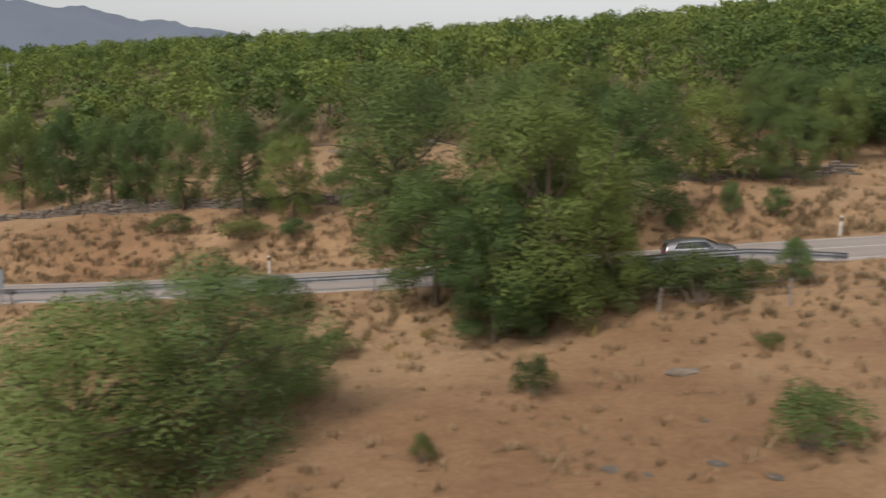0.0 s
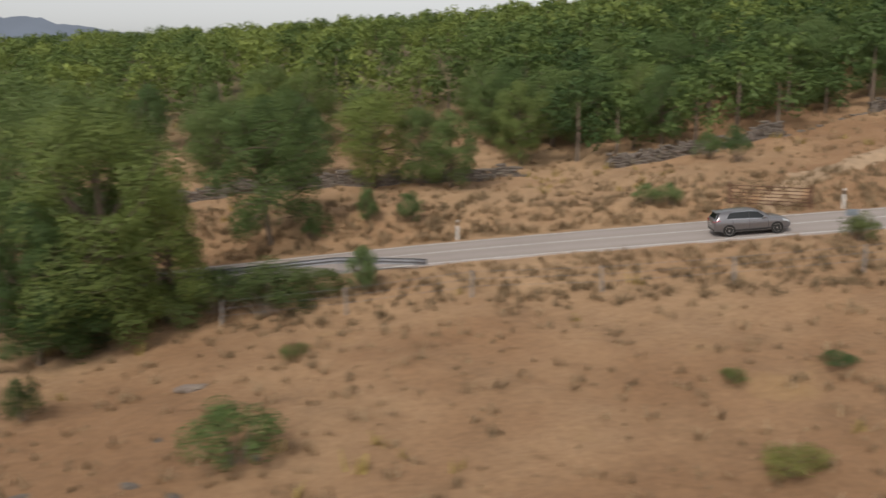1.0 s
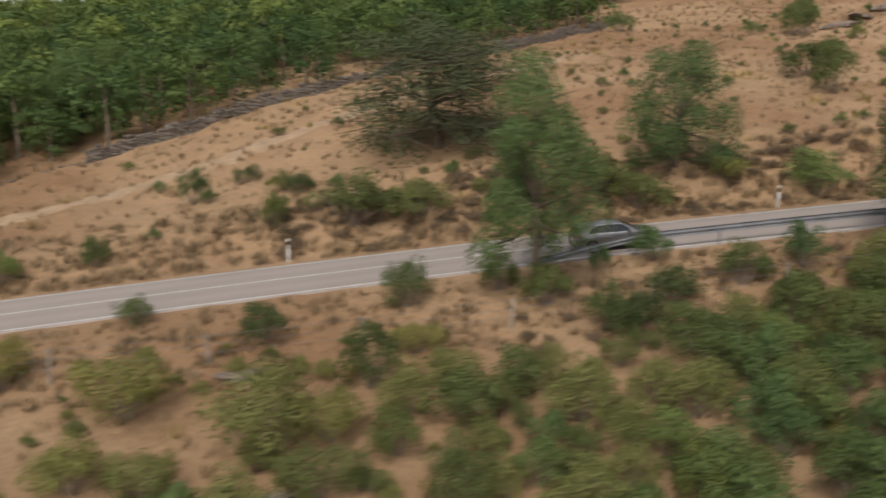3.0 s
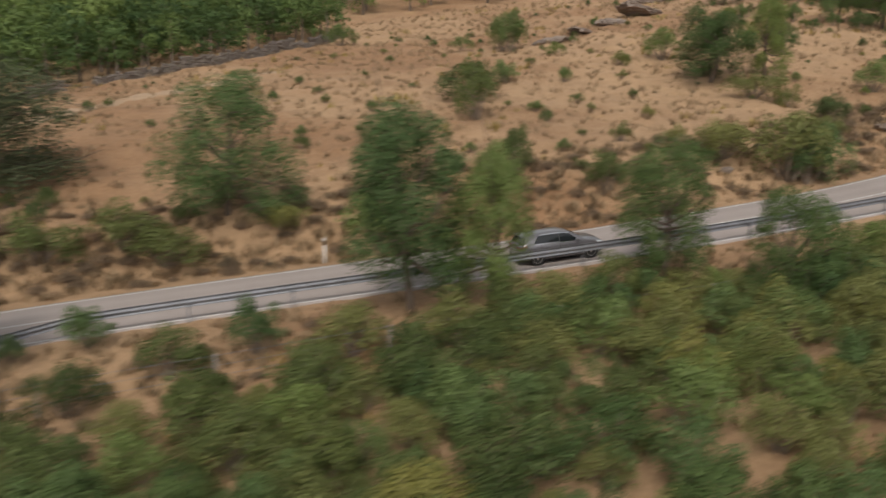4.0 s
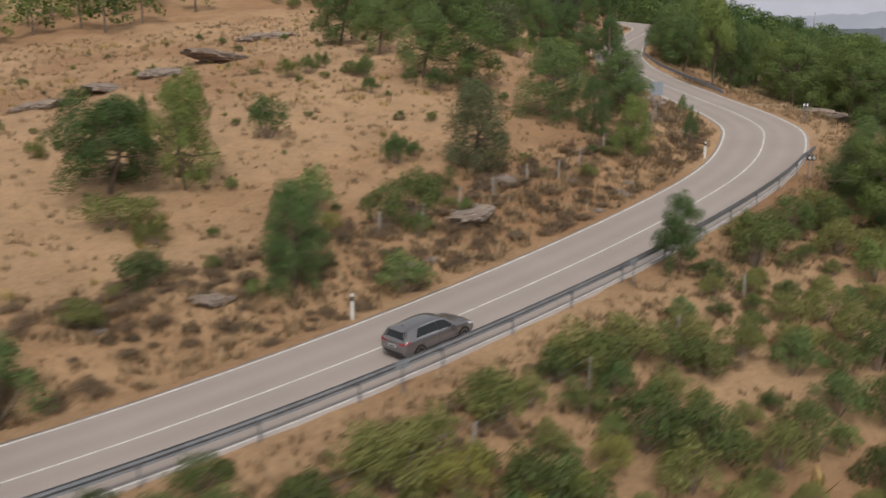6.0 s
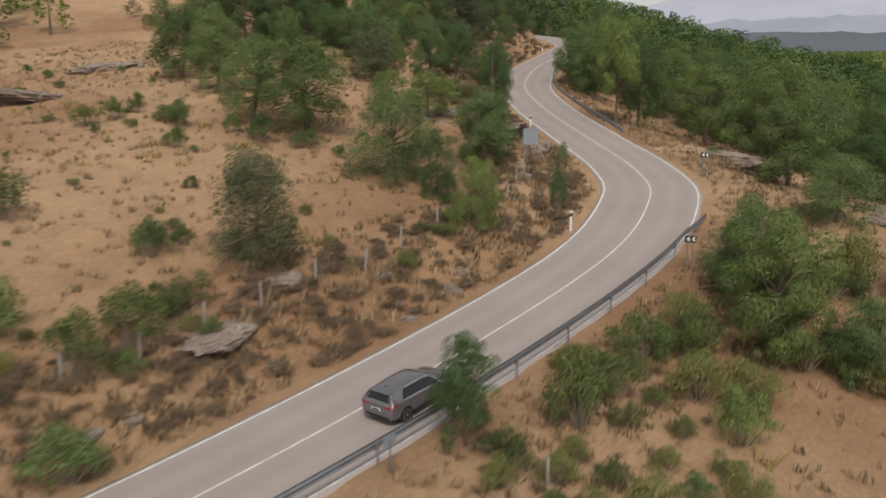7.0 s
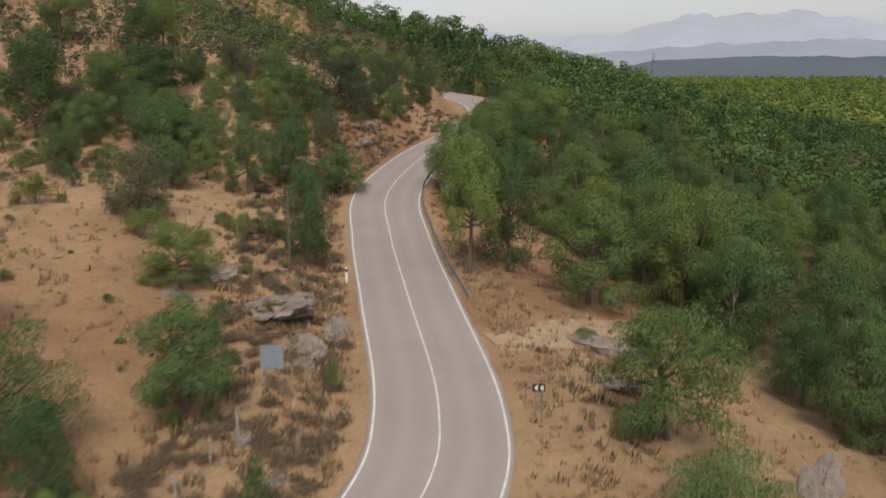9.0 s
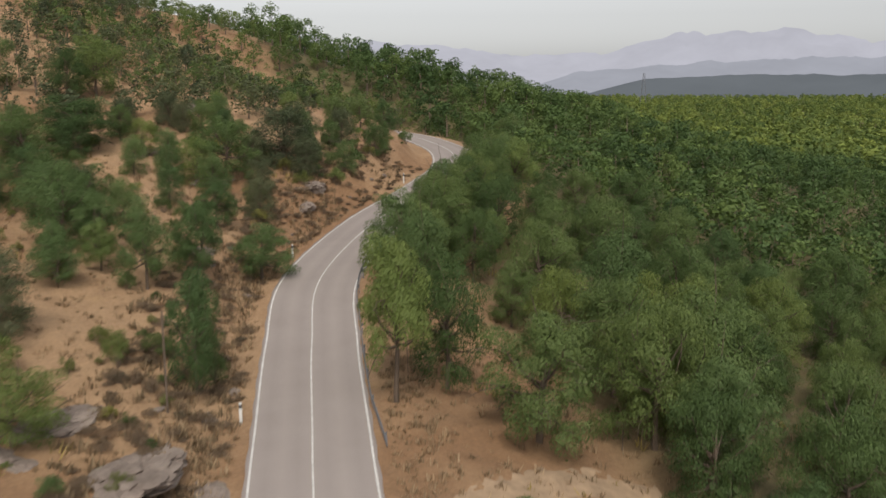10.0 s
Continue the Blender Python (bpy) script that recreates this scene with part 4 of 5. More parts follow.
stone_wall([(x, float(wall_line(x))) for x in np.arange(-58, 35, 3.0)], 1.2, "long grey dry-stone field wall, partly collapsed")
stone_wall([(x, float(wall_line(x))) for x in np.arange(36.5, 128, 3.0)], 1.3, "grey dry-stone field wall climbing the slope")


# ---- road furniture ----
def delineator(run, off, high=1.25):
    """A white roadside post with a black band and a reflector."""
    p, t = at_road(run, off)
    thing = tagged(new("delineator_post"), "white plastic delineator post with black band at the road edge", "post", "delineator posts")
    z = ground_at(p[0], p[1])
    thing.matrix_basis = pose(p[0], p[1], z - .05, 0, 0, math.degrees(math.atan2(t[1], t[0])))
    bm = bmesh.new()
    box(bm, 0, 0, high * .37, .11, .15, high * .74, bevel=.02)
    part("lower_post", bm, POST_WHITE, thing)
    bm = bmesh.new()
    box(bm, 0, 0, high * .82, .115, .155, high * .16, bevel=.01)
    part("band", bm, BLACK, thing, "black band")
    bm = bmesh.new()
    box(bm, 0, 0, high * .95, .11, .15, high * .1, bevel=.02)
    part("cap", bm, POST_WHITE, thing)
    bm = bmesh.new()
    box(bm, -.06, 0, high * .82, .012, .06, .12)
    part("reflector", bm, STEEL, thing, "small grey reflector")
    return thing


def guard_rail(run0, run1, off, label):
    """A two-wave steel rail on posts; the ends turn down and out."""
    rail = tagged(new("guard_rail"), label, "guard rail", "guard rails")
    prof = [(0, -.16), (.045, -.13), (.05, -.07), (0, -.02), (0, .02), (.05, .07), (.045, .13), (0, .16)]
    runs = np.arange(run0, run1, .8)
    rows = []
    for r in runs:
        h = half_at(r)
        e = max(0, 1 - min(r - run0, run1 - r) / 5)
        p, t = at_road(r, (h + off) * -1 - e * .5)
        side = np.array([t[1], -t[0], 0]) / math.hypot(t[0], t[1])
        for k, z in prof:
            rows.append(p - side * k + (0, 0, max(.70 + z - e * .5, .02)))
    n = len(prof)
    i = (np.arange(len(runs) - 1)[:, None] * n + np.arange(n - 1)[None]).ravel()
    beam = child("rail", mesh_of("rail", np.array(rows), np.stack([i, i + n, i + n + 1, i + 1], 1), STEEL, True), rail)
    sol = beam.modifiers.new("sheet", 'SOLIDIFY')
    sol.thickness, sol.offset = .012, -1
    bm = bmesh.new()
    box(bm, 0, 0, .33, .06, .045, 1.0)
    box(bm, 0, .05, .70, .10, .07, .20)
    post = bpy.data.meshes.new("rail_post")
    bm.to_mesh(post)
    bm.free()
    post.materials.append(STEEL)
    for r in np.arange(run0 + 1, run1, 4.0):
        e = max(0, 1 - min(r - run0, run1 - r) / 5)
        p, t = at_road(r, -(half_at(r) + off + .12) - e * .5)
        ob = child("post", post, rail)
        ob.matrix_basis = pose(*(p - (0, 0, .08 + .42 * e)), 0, 0, math.degrees(math.atan2(t[1], t[0])))
    return rail


for r, o in ((125.6, 1.0), (161, 1.1), (183.5, 1.1), (207.1, 1.2), (233, 1.1), (280.1, .75), (317.6, .5), (352, .8), (382.5, .8), (414.8, .8)):
    delineator(r, half_at(r) + o)


def hazard_plate(run, off):
    """A small grey plate on a thin post behind the rail."""
    p, t = at_road(run, off)
    thing = tagged(new("marker_plate"), "small grey marker plate on a thin post behind the rail", "sign", "marker plates")
    thing.matrix_basis = pose(p[0], p[1], ground_at(p[0], p[1]), 0, 0, math.degrees(math.atan2(t[1], t[0])))
    bm = bmesh.new()
    box(bm, 0, 0, .55, .05, .04, 1.3)
    part("post", bm, STEEL, thing)
    bm = bmesh.new()
    box(bm, 0, .03, 1.15, .62, .02, .34, bevel=.008)
    part("plate", bm, SIGN_BACK, thing)


for r in (181, 261.5, 276.5, 291):
    hazard_plate(r, -half_at(r) - 1.0)
guard_rail(70, 160, .35, "grey galvanised steel guard rail along the road")
guard_rail(218, 322, .3, "grey galvanised steel guard rail on the outside of the curve")
guard_rail(348, 440, .3, "grey steel guard rail above the woods")


def fence(runs, off, side, label):
    """Leaning stakes with three wires."""
    thing = tagged(new("wire_fence"), label, "fence", "stock fences")
    rng = random.Random(int(runs[0]))
    tops = []
    for r in runs:
        p, _t = at_road(r, side * (half_at(r) + off + rng.uniform(-.2, .2)))
        z = ground_at(p[0], p[1])
        bm = bmesh.new()
        lean = Vector((rng.uniform(-.08, .08), rng.uniform(-.08, .08), 1.25 + rng.uniform(-.1, .15)))
        rod(bm, (p[0], p[1], z - .2), Vector((p[0], p[1], z)) + lean, .06, .05, 7)
        part("stake", bm, WOOD_POST, thing)
        tops.append(Vector((p[0], p[1], z)) + lean)
    for k in (.05, .4, .75):
        cu = bpy.data.curves.new("wire", 'CURVE')
        cu.dimensions, cu.bevel_depth, cu.bevel_resolution = '3D', .006, 0
        sp = cu.splines.new('POLY')
        sp.points.add(len(tops) - 1)
        for q, a in zip(sp.points, tops):
            q.co = (a[0], a[1], a[2] - k, 1)
        cu.materials.append(STEEL)
        child("wire", cu, thing, "thin steel wire")


fence(np.arange(150, 300, 6.0), 5.2, -1, "weathered stakes with wire below the road")
fence(np.arange(286, 330, 3.4), 5.4, 1, "weathered stakes with wire above the road")


def chevron_sign(run, off):
    """A low black and white curve marker on two legs."""
    p, t = at_road(run, off)
    z = ground_at(p[0], p[1])
    thing = tagged(new("chevron_sign"), "small black and white chevron curve sign on steel legs", "sign", "chevron signs")
    thing.matrix_basis = pose(p[0], p[1], z, 0, 0, -46)
    for x in (-.14, .14):
        bm = bmesh.new()
        box(bm, x, .03, .65, .05, .04, 1.6)
        part("leg", bm, STEEL, thing)
    bm = bmesh.new()
    box(bm, 0, 0, 1.5, .60, .03, .36, bevel=.01)
    panel = part("panel", bm, BLACK, thing)
    for x in (-.20, .06):
        bm = bmesh.new()
        m = Matrix.Translation((x, -.020, 1.5))
        for s in (-1, 1):
            box(bm, .06, 0, s * .075, .09, .008, .20, m @ Matrix.Rotation(s * .62, 4, 'Y'))
        part("chevron", bm, POST_WHITE, panel, "white arrow mark")


chevron_sign(314.4, -4.45)
chevron_sign(331.5, -4.6)


def back_sign(run, off, turn):
    """A rectangular sign that shows its plain back, on two posts."""
    p, t = at_road(run, off)
    z = ground_at(p[0], p[1])
    thing = tagged(new("road_sign"), "grey metal back of a rectangular road sign", "sign")
    thing.matrix_basis = pose(p[0], p[1], z, 0, 0, turn)
    for x in (-.3, .3):
        bm = bmesh.new()
        box(bm, x, .05, 1.0, .07, .06, 2.4)
        part("post", bm, STEEL, thing)
    bm = bmesh.new()
    box(bm, 0, 0, 1.85, 1.05, .04, 1.15, bevel=.012)
    part("panel", bm, SIGN_BACK, thing)
    bm = bmesh.new()
    for k in (1.55, 2.15):
        box(bm, 0, .045, k, .95, .05, .06)
    part("brace", bm, STEEL, thing)


back_sign(332.8, 7.8, -40)
back_sign(110.5, -3.8, 5)


def field_gate(ax, ay, bx, by):
    """A rusty barred gate between two posts."""
    thing = tagged(new("field_gate"), "rusty barred metal field gate across the track", "gate")
    z = ground_at((ax + bx) / 2, (ay + by) / 2) - .1
    d = math.hypot(bx - ax, by - ay)
    thing.matrix_basis = pose(ax, ay, z, 0, 0, math.degrees(math.atan2(by - ay, bx - ax)))
    for x in (0, d):
        bm = bmesh.new()
        rod(bm, (x, 0, -.3), (x, 0, 1.55), .07)
        part("gate_post", bm, RUST, thing)
    for k in range(6):
        bm = bmesh.new()
        rod(bm, (.08, 0, .3 + k * .21), (d - .08, 0, .3 + k * .21), .028)
        part("bar", bm, RUST, thing)
    for x in (.12, d / 2, d - .12):
        bm = bmesh.new()
        rod(bm, (x, 0, .25), (x, 0, 1.4), .028)
        part("upright", bm, RUST, thing)


field_gate(39.6, 51.6, 43.6, 49.2)


def pole(x, y, high, label, arms=1):
    thing = tagged(new("power_pole"), label, "pole")
    z = ground_at(x, y)
    thing.matrix_basis = pose(x, y, z)
    bm = bmesh.new()
    rod(bm, (0, 0, -.5), (0, 0, high), .11 if arms else .07, .07 if arms else .05, 10)
    part("shaft", bm, CONCRETE if arms else BARK, thing)
    for k in range(arms):
        bm = bmesh.new()
        box(bm, 0, 0, high - .4 - k * 1.2, 1.8, .1, .1)
        arm = part("arm", bm, STEEL, thing)
        for s in (-.8, 0, .8):
            bm = bmesh.new()
            rod(bm, (s, 0, high - .35 - k * 1.2), (s, 0, high - .1 - k * 1.2), .05)
            part("insulator", bm, CONCRETE, arm)


pole(-68, 144.6, 9, "slender concrete power pole among the trees")
pole(191.4, 61.2, 5.5, "slender weathered wooden pole beside rocks", 0)


def pylon(x, y, high):
    """A far lattice mast."""
    thing = tagged(new("transmission_tower"), "distant steel lattice transmission tower", "tower")
    thing.matrix_basis = pose(x, y, ground_at(x, y), 0, 0, 30)
    w = high * .09
    for sx in (-1, 1):
        for sy in (-1, 1):
            bm = bmesh.new()
            rod(bm, (sx * w, sy * w, 0), (sx * w * .2, sy * w * .2, high), high * .006, seg=4)
            part("leg", bm, STEEL, thing)
    for k in range(3):
        bm = bmesh.new()
        box(bm, 0, 0, high * (.72 + .1 * k), high * .34, high * .02, high * .012)
        part("crossarm", bm, STEEL, thing)
    for k in range(7):
        s = 1 - .8 * k / 7
        for a, b in (((-1, -1), (1, 1)), ((1, -1), (-1, 1))):
            bm = bmesh.new()
            rod(bm, (a[0] * w * s, a[1] * w * s, high * k / 7), (b[0] * w * (s - .11), b[1] * w * (s - .11), high * (k + 1) / 7), high * .004, seg=4)
            part("brace", bm, STEEL, thing)


pylon(1130, 690, 46)


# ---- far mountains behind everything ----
# aerial haze painted in: the hazed colour glows by itself and takes no light
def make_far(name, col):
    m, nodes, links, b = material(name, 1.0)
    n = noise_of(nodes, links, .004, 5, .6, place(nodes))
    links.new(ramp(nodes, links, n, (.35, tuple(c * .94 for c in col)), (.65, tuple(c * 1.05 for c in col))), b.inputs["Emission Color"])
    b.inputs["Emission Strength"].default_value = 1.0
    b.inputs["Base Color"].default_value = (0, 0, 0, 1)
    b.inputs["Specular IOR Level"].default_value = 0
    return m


def mountains(name, dist, yaw0, yaw1, base, heights, col, label):
    """A range seen over the plain: a folded sheet that climbs to an uneven crest, its haze put into col."""
    n, rows = 140, 9
    v = []
    for i in range(n):
        a = radians(yaw0 + (yaw1 - yaw0) * i / (n - 1))
        crest = np.interp(i / (n - 1), np.linspace(0, 1, len(heights)), heights) * dist * .0175
        crest += (noise.noise((i * .17, dist * .01, 0)) * .16 + noise.noise((i * .6, dist * .01, 4)) * .07) * crest
        for k in range(rows):
            u = k / (rows - 1)
            r = dist * (1 + .12 * u + .015 * noise.noise((i * .4, k * .8, dist * .01)))
            v.append((170 - math.sin(a) * r, 17 + math.cos(a) * r, base + (crest - base + 20) * u ** .8))
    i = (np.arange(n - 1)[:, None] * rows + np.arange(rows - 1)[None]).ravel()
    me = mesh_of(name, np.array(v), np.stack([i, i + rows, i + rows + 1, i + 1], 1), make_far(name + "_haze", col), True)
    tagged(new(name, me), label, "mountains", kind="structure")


# mostly paler and bluer with distance, as painted haze in each range's colour
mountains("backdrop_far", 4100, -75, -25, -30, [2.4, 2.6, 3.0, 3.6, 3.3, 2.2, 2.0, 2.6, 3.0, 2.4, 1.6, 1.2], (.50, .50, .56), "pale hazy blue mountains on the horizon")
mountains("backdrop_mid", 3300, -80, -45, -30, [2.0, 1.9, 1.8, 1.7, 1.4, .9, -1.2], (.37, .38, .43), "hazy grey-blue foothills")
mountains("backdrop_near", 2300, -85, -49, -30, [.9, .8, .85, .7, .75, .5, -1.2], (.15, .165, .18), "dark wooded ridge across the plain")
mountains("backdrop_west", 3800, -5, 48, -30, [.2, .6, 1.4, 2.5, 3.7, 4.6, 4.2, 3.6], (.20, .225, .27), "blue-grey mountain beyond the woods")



# ---- the car: a grey compact hatchback ----
def make_paint():
    m, nodes, links, b = material("grey_car_paint", .28, .6)
    n = noise_of(nodes, links, 900, 2, .5, place(nodes))
    links.new(ramp(nodes, links, n, (.3, (.175, .167, .178)), (.7, (.225, .216, .229))), b.inputs["Base Color"])
    b.inputs["Coat Weight"].default_value = .6
    b.inputs["Coat Roughness"].default_value = .04
    return m


def make_simple(name, col, rough, metal=0.0, glow=0.0):
    m, nodes, links, b = material(name, rough, metal)
    b.inputs["Base Color"].default_value = (*col, 1)
    if glow:
        b.inputs["Emission Color"].default_value, b.inputs["Emission Strength"].default_value = (*col, 1), glow
    return m


CAR_PAINT, CAR_GLASS = make_paint(), make_simple("tinted_glass", (.010, .012, .014), .06)
TYRE, ALLOY = plain("tyre_rubber", (.022, .021, .021), .85, 0, .2, 20), plain("alloy_rim", (.42, .41, .40), .3, .8, .1, 10)
TAIL_RED, LAMP_CLEAR = make_simple("tail_lamp_red", (.30, .012, .028), .15, 0, .16), make_simple("headlamp_glass", (.55, .57, .60), .1)
CHROME, PLATE_WHITE = make_simple("chrome_trim", (.65, .65, .66), .15, 1.0), make_simple("plate_white", (.62, .62, .64), .5)
TRIM = make_simple("black_trim", (.018, .018, .019), .4)

# stations from tail to nose: x, sill z, sill half width, shoulder z, shoulder half width, top z, top half width
STATIONS = np.array([(-2.21, .42, .62, .70, .72, .78, .62), (-2.18, .33, .74, .82, .82, .92, .74), (-2.12, .30, .79, .92, .868, 1.00, .72), (-2.05, .28, .81, .965, .883, 1.10, .675),
                     (-1.96, .27, .83, .98, .89, 1.25, .625), (-1.90, .26, .835, .983, .892, 1.345, .59), (-1.80, .24, .845, .982, .894, 1.375, .578), (-1.55, .21, .86, .972, .897, 1.405, .572),
                     (-.9, .19, .865, .955, .898, 1.438, .578), (-.3, .19, .865, .94, .898, 1.442, .585), (.10, .19, .865, .935, .897, 1.420, .588), (.42, .19, .865, .928, .896, 1.345, .60), (.74, .19, .865, .925, .893, 1.205, .66),
                     (1.05, .20, .86, .92, .89, 1.03, .74), (1.22, .21, .86, .905, .888, .975, .735),
                     (1.6, .22, .845, .86, .88, .915, .70), (1.92, .23, .80, .78, .85, .825, .62), (2.1, .25, .73, .69, .78, .715, .55), (2.2, .32, .62, .60, .66, .615, .47)])


def section(x):
    """Half of the car's outline across at x: from the sill's middle up to the roof's."""
    zb, wb, zs, ws, zt, wt = (np.interp(x, STATIONS[:, 0], STATIONS[:, k]) for k in range(1, 7))
    mid = (zb + zs) / 2
    return np.array([(0, zb), (wb * .85, zb), (wb, zb + .07), (ws * .985, mid - .08), (ws, mid + .06), (ws * .985, zs - .07), (ws * .955, zs),
                     ((ws * .94 + wt) / 2 + .018, (zs + zt) / 2), (wt + .012, zt - .05), (wt * .86, zt - .008), (wt * .5, zt + .008), (0, zt + .014)])


def skin(x0, x1, a, b, nx, nk, lift, flip):
    """A patch of the car's skin between x0 and x1 and the heights a and b of the outline, lifted a little."""
    rows = []
    for i in range(nx + 1):
        u = i / nx
        q0, q1 = x0(0) * (1 - u) + x1(0) * u, x0(1) * (1 - u) + x1(1) * u
        for k in range(nk + 1):
            w = k / nk
            x = q0 * (1 - w) + q1 * w
            s = section(x)
            c = a + (b - a) * w
            y, z = np.interp(c, range(len(s)), s[:, 0]), np.interp(c, range(len(s)), s[:, 1])
            rows.append((x, (y + lift) * flip, z + lift * .4))
    n = nk + 1
    i = (np.arange(nx)[:, None] * n + np.arange(nk)[None]).ravel()
    return np.array(rows), np.stack([i, i + 1, i + n + 1, i + n], 1)


def top_patch(x0, x1, wide0, wide1, lift, nx=5, ny=6):
    """A patch on the upper side, across the car."""
    rows = []
    for i in range(nx + 1):
        u = i / nx
        x, w = x0 + (x1 - x0) * u, wide0 + (wide1 - wide0) * u
        s = section(x)
        for k in range(ny + 1):
            y = w * (2 * k / ny - 1)
            rows.append((x, y, np.interp(-abs(y), -s[8:, 0], s[8:, 1]) + lift))
    n = ny + 1
    i = (np.arange(nx)[:, None] * n + np.arange(ny)[None]).ravel()
    return np.array(rows), np.stack([i, i + n, i + n + 1, i + 1], 1)


def build_car():
    car = tagged(new("car"), "metallic dark grey five-door compact hatchback driving", "car")
    xs = np.unique(np.concatenate([np.linspace(a, b, 4) for a, b in zip(STATIONS[:-1, 0], STATIONS[1:, 0])]))
    ring = []
    for x in xs:
        s = section(x)
        full = np.vstack([s, (s[1:-1] * (-1, 1))[::-1]])
        ring.append(np.stack([np.full(len(full), x), full[:, 0], full[:, 1]], 1))
    n = len(ring[0])
    v = np.vstack(ring)
    f = [(i * n + k, i * n + (k + 1) % n, (i + 1) * n + (k + 1) % n, (i + 1) * n + k) for i in range(len(xs) - 1) for k in range(n)]
    f += [tuple(range(n))[::-1], tuple((len(xs) - 1) * n + k for k in range(n))]
    child("body", mesh_of("body", v, f, CAR_PAINT, True), car)

    def panel(name, vf, mat, parent=car, label=""):
        return child(name, mesh_of(name, vf[0], vf[1], mat, True), parent, label)

    c = lambda p, q: (lambda w: p + (q - p) * w)
    for s in (-1, 1):
        panel("front_window", skin(c(-.16, -.16), c(.84, .36), 6.15, 7.85, 6, 4, .006, s), CAR_GLASS, car, "dark tinted side window")
        panel("rear_window", skin(c(-1.50, -1.22), c(-.21, -.21), 6.25, 7.8, 6, 4, .006, s), CAR_GLASS, car, "dark tinted side window")
        panel("pillar", skin(c(-.21, -.21), c(-.16, -.16), 6.15, 7.85, 1, 4, .007, s), TRIM, car, "black door pillar")
        panel("sill_trim", skin(c(-1.0, -1.0), c(1.0, 1.0), 1.75, 2.1, 8, 1, .016, s), CHROME, car, "bright sill strip")
        panel("roof_trim", skin(c(-1.10, -1.10), c(.36, .36), 7.84, 8.12, 8, 1, .009, s), CHROME, car, "bright upper window trim")
        panel("window_trim", skin(c(-1.46, -1.46), c(.80, .80), 6.06, 6.14, 10, 1, .009, s), CHROME, car, "bright window line trim")
        panel("sill", skin(c(-1.0, -1.0), c(1.0, 1.0), 1.3, 2.5, 8, 2, .012, s), TRIM, car, "black side sill")
        panel("tail_lamp", skin(c(-2.16, -2.10), c(-1.84, -1.90), 5.1, 5.9, 5, 3, .012, s), TAIL_RED, car, "red tail lamp")
        panel("screen_fin", skin(c(-2.09, -1.95), c(-1.98, -1.80), 6.4, 8.3, 4, 5, .008, s), TRIM, car, "black fin beside the rear window")
        panel("headlamp", skin(c(1.72, 1.66), c(2.12, 2.08), 4.7, 5.8, 5, 3, .010, s), LAMP_CLEAR, car, "clear headlamp")
        bm = bmesh.new()
        box(bm, -2.155, s * .58, .865, .09, .40, .13, bevel=.03)
        part("rear_lamp", bm, TAIL_RED, car, "red rear lamp")
        bm = bmesh.new()
        box(bm, .62, s * .99, 1.0, .16, .2, .13, bevel=.035)
        mirror = part("door_mirror", bm, CAR_PAINT, car)
        for x in (-.95, .05):
            bm = bmesh.new()
            box(bm, x, s * .897, .80, .2, .03, .03, bevel=.01)
            part("door_handle", bm, CAR_PAINT, car)
        for x in (-.20, .86, -1.15):
            panel("door_gap", skin(c(x, x), c(x + .014, x + .014), 2.6, 6.0, 1, 8, .004, s), TRIM, car, "thin dark door gap")
        bm = bmesh.new()
        box(bm, -2.19, s * .5, .36, .08, .18, .06, bevel=.02)
        part("exhaust_trim", bm, CHROME, car)
    panel("rear_screen", top_patch(-2.10, -1.915, .66, .56, .010), CAR_GLASS, car, "dark tinted rear window")
    panel("windscreen", top_patch(.40, 1.03, .58, .70, .008), CAR_GLASS, car, "dark windscreen")
    bm = bmesh.new()
    box(bm, -1.90, 0, 1.368, .24, 1.10, .026, Matrix.Translation((-1.9, 0, 1.368)) @ Matrix.Rotation(-.10, 4, 'Y') @ Matrix.Translation((1.9, 0, -1.368)), bevel=.012)
    part("roof_spoiler", bm, CAR_PAINT, car)
    bm = bmesh.new()
    box(bm, -2.185, 0, .40, .07, 1.3, .17, bevel=.03)
    part("rear_diffuser", bm, TRIM, car)
    bm = bmesh.new()
    box(bm, -2.235, 0, .72, .02, .52, .12, bevel=.008)
    plate_part = part("number_plate", bm, PLATE_WHITE, car)
    bm = bmesh.new()
    box(bm, -2.248, 0, .72, .006, .40, .06)
    part("plate_bar", bm, TRIM, plate_part)
    bm = bmesh.new()
    box(bm, 2.19, 0, .50, .05, .95, .22, bevel=.03)
    part("grille", bm, TRIM, car)
    bm = bmesh.new()
    rod(bm, (-1.5, 0, 1.41), (-1.62, 0, 1.50), .018, .008)
    part("aerial", bm, TRIM, car)

    # wheels: tyre, rim and five double spokes
    bm = bmesh.new()
    prof = [(.225, -.10), (.30, -.112), (.325, -.09), (.33, 0), (.325, .09), (.30, .112), (.225, .10)]
    seg = 32
    tv = [(r * math.cos(6.28319 * k / seg), y, r * math.sin(6.28319 * k / seg)) for k in range(seg) for r, y in prof]
    tf = [(k * 7 + j, ((k + 1) % seg) * 7 + j, ((k + 1) % seg) * 7 + j + 1, k * 7 + j + 1) for k in range(seg) for j in range(6)]
    tyre = mesh_of("tyre", np.array(tv), tf, TYRE, True)
    rod(bm, (0, -.09, 0), (0, .02, 0), .228, seg=28)
    back = bpy.data.meshes.new("brake_back")
    bm.to_mesh(back)
    bm.free()
    back.materials.append(TRIM)
    bm = bmesh.new()
    for k in range(5):
        for d in (-.14, .14):
            m = Matrix.Rotation(k * 2 * math.pi / 5 + d, 4, 'Y')
            box(bm, .13, .075, 0, .19, .03, .030, m)
    rod(bm, (0, .05, 0), (0, .105, 0), .055, seg=16)
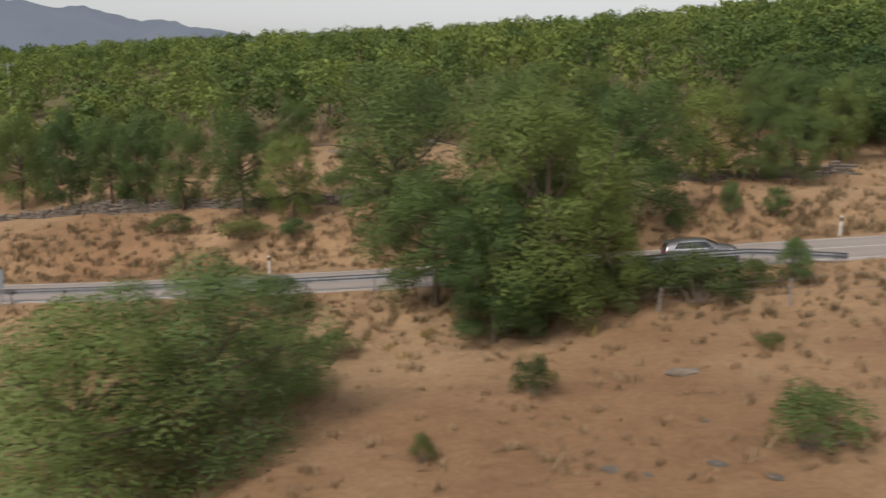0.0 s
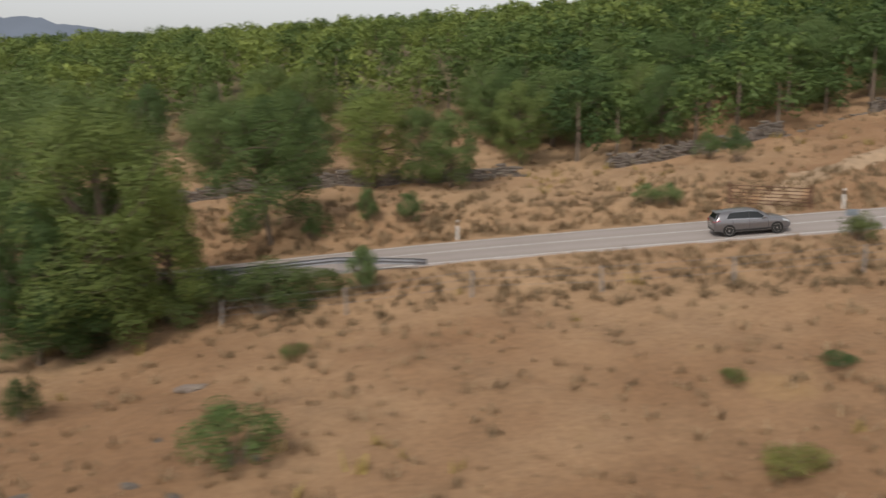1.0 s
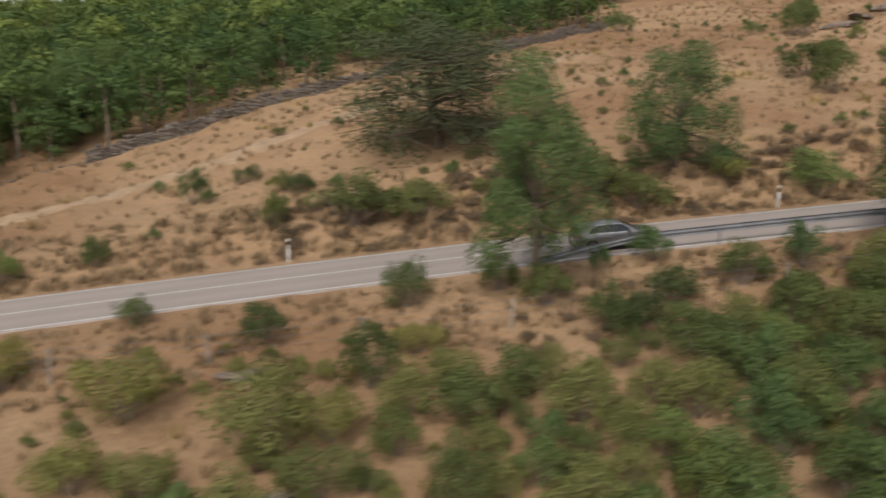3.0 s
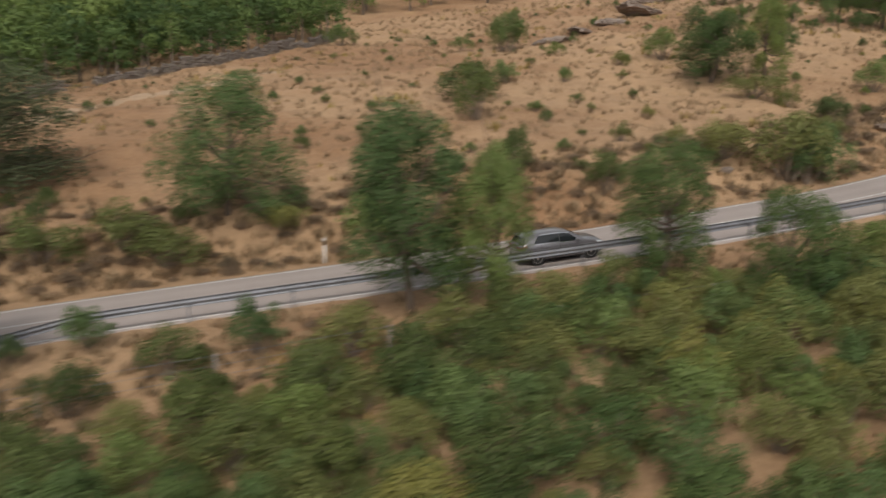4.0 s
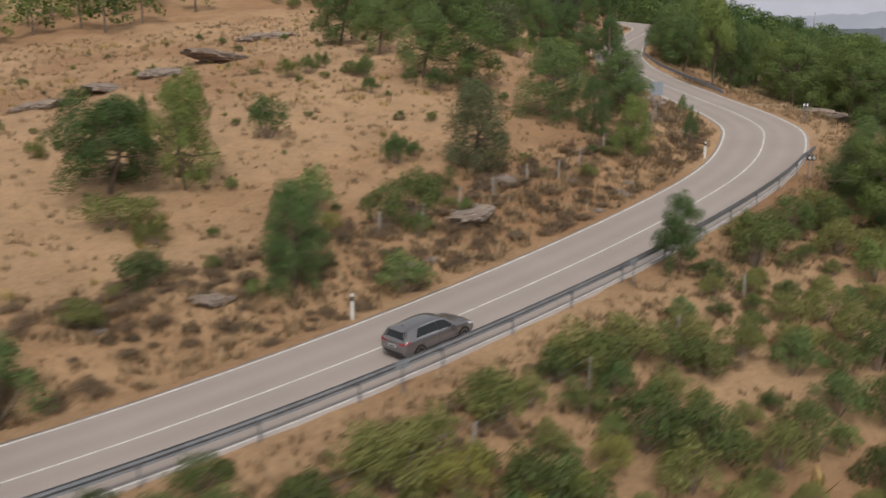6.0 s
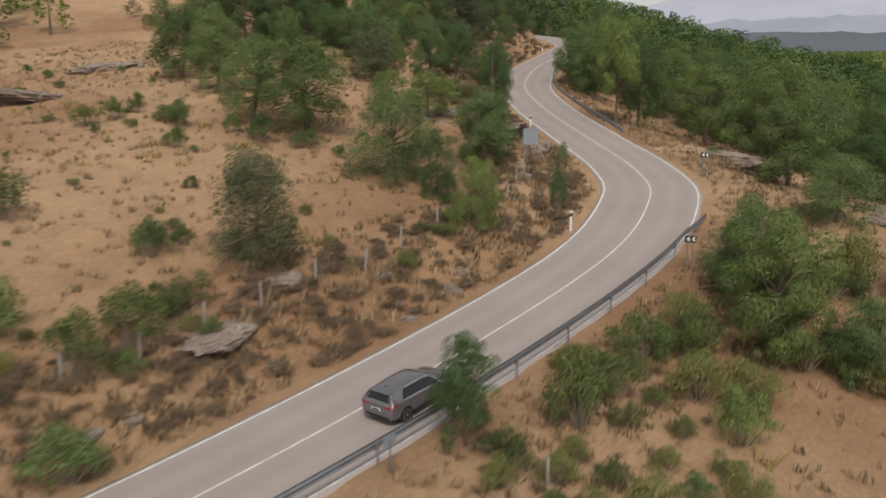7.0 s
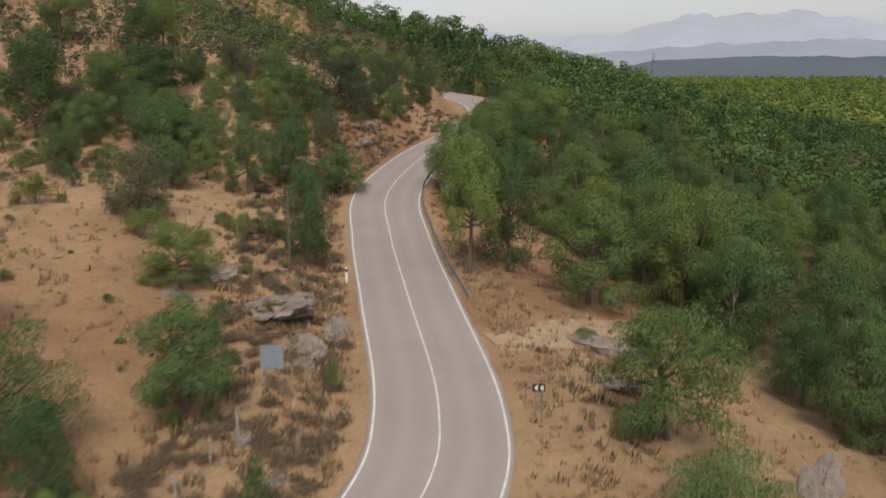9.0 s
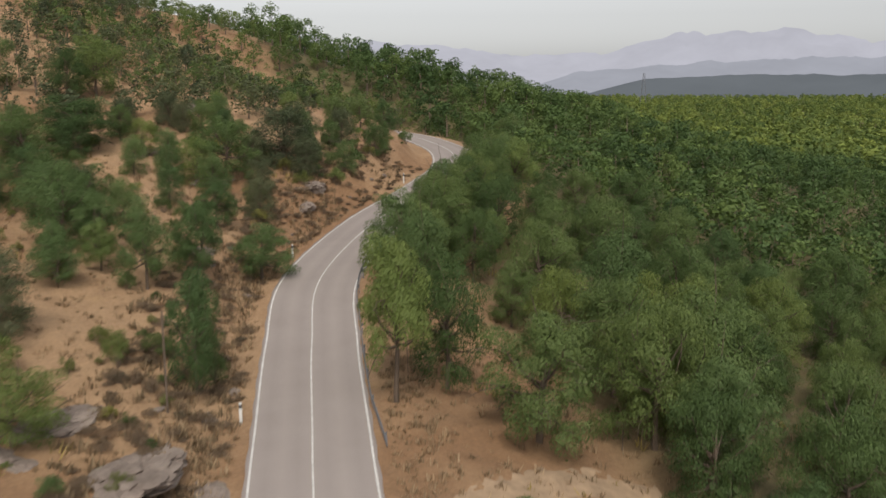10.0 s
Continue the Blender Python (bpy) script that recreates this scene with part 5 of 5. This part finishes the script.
    for k in range(28):
        a = 2 * math.pi * k / 28
        box(bm, .222, .06, 0, .018, .09, .055, Matrix.Rotation(a, 4, 'Y'))
    rim = bpy.data.meshes.new("rim")
    bm.to_mesh(rim)
    bm.free()
    rim.materials.append(ALLOY)
    wheels = []
    for x in (-1.365, 1.365):
        for s in (-1, 1):
            bm = bmesh.new()
            rod(bm, (x, s * .80, .345), (x, s * .903, .345), .356, seg=28)
            part("wheel_arch", bm, TRIM, car, "dark wheel arch")
            wheel = new("wheel")
            wheel.parent = car
            child("tyre", tyre, wheel, "black tyre")
            child("rim", rim, wheel, "silver five-spoke alloy rim")
            child("brake_back", back, wheel)
            wheels.append((wheel, x, s))
    return car, wheels


CAR, WHEELS = build_car()
CAR.scale = (.90, .90, .90)

# how far along the road the car is, by seconds
CAR_T = [0, .5, 1, 1.5, 2.2, 3.3, 4, 5, 5.5, 6.2, 7.3, 8, 8.5, 10]
CAR_RUN = [152.6, 164.5, 176.5, 188.9, 205, 229, 242.6, 262.2, 271.5, 283.7, 299.3, 309.0, 315.3, 330]


def car_run(t):
    """Monotone and smooth through the keys."""
    t0 = np.clip(t, 0, 10)
    d = .35
    return float(np.mean([np.interp(np.clip(t0 + k * d, -.4, 10.4), [-1] + CAR_T + [11], [128.8] + CAR_RUN + [340]) for k in (-1, -.5, 0, .5, 1)]))


def car_pose(t):
    r = car_run(t)
    p, tg = at_road(r, -1.42, -.017)
    a, _ = at_road(r + 1.4, -1.42)
    b, _ = at_road(r - 1.4, -1.42)
    d = a - b
    return pose(p[0], p[1], p[2] + .012, 0, -math.degrees(math.atan2(d[2], math.hypot(d[0], d[1]))), math.degrees(math.atan2(d[1], d[0])))


def motions():
    walk(CAR, [(k * .2, car_pose(k * .2)) for k in range(51)])
    turn, rows = 0.0, []
    for k in range(301):
        t = k / FPS
        if k:
            step = math.degrees((car_run(t) - car_run(t - 1 / FPS)) / .33)
            turn += (step + 36) % 72 - 36      # the rim repeats every fifth of a turn
        rows.append((t, turn))
    for wheel, x, s in WHEELS:
        walk(wheel, [(t, pose(x, s * .80, .33, 0, a, 0) @ pose(0, 0, 0, 0, 0, 0 if s > 0 else 180)) for t, a in rows])


motions()
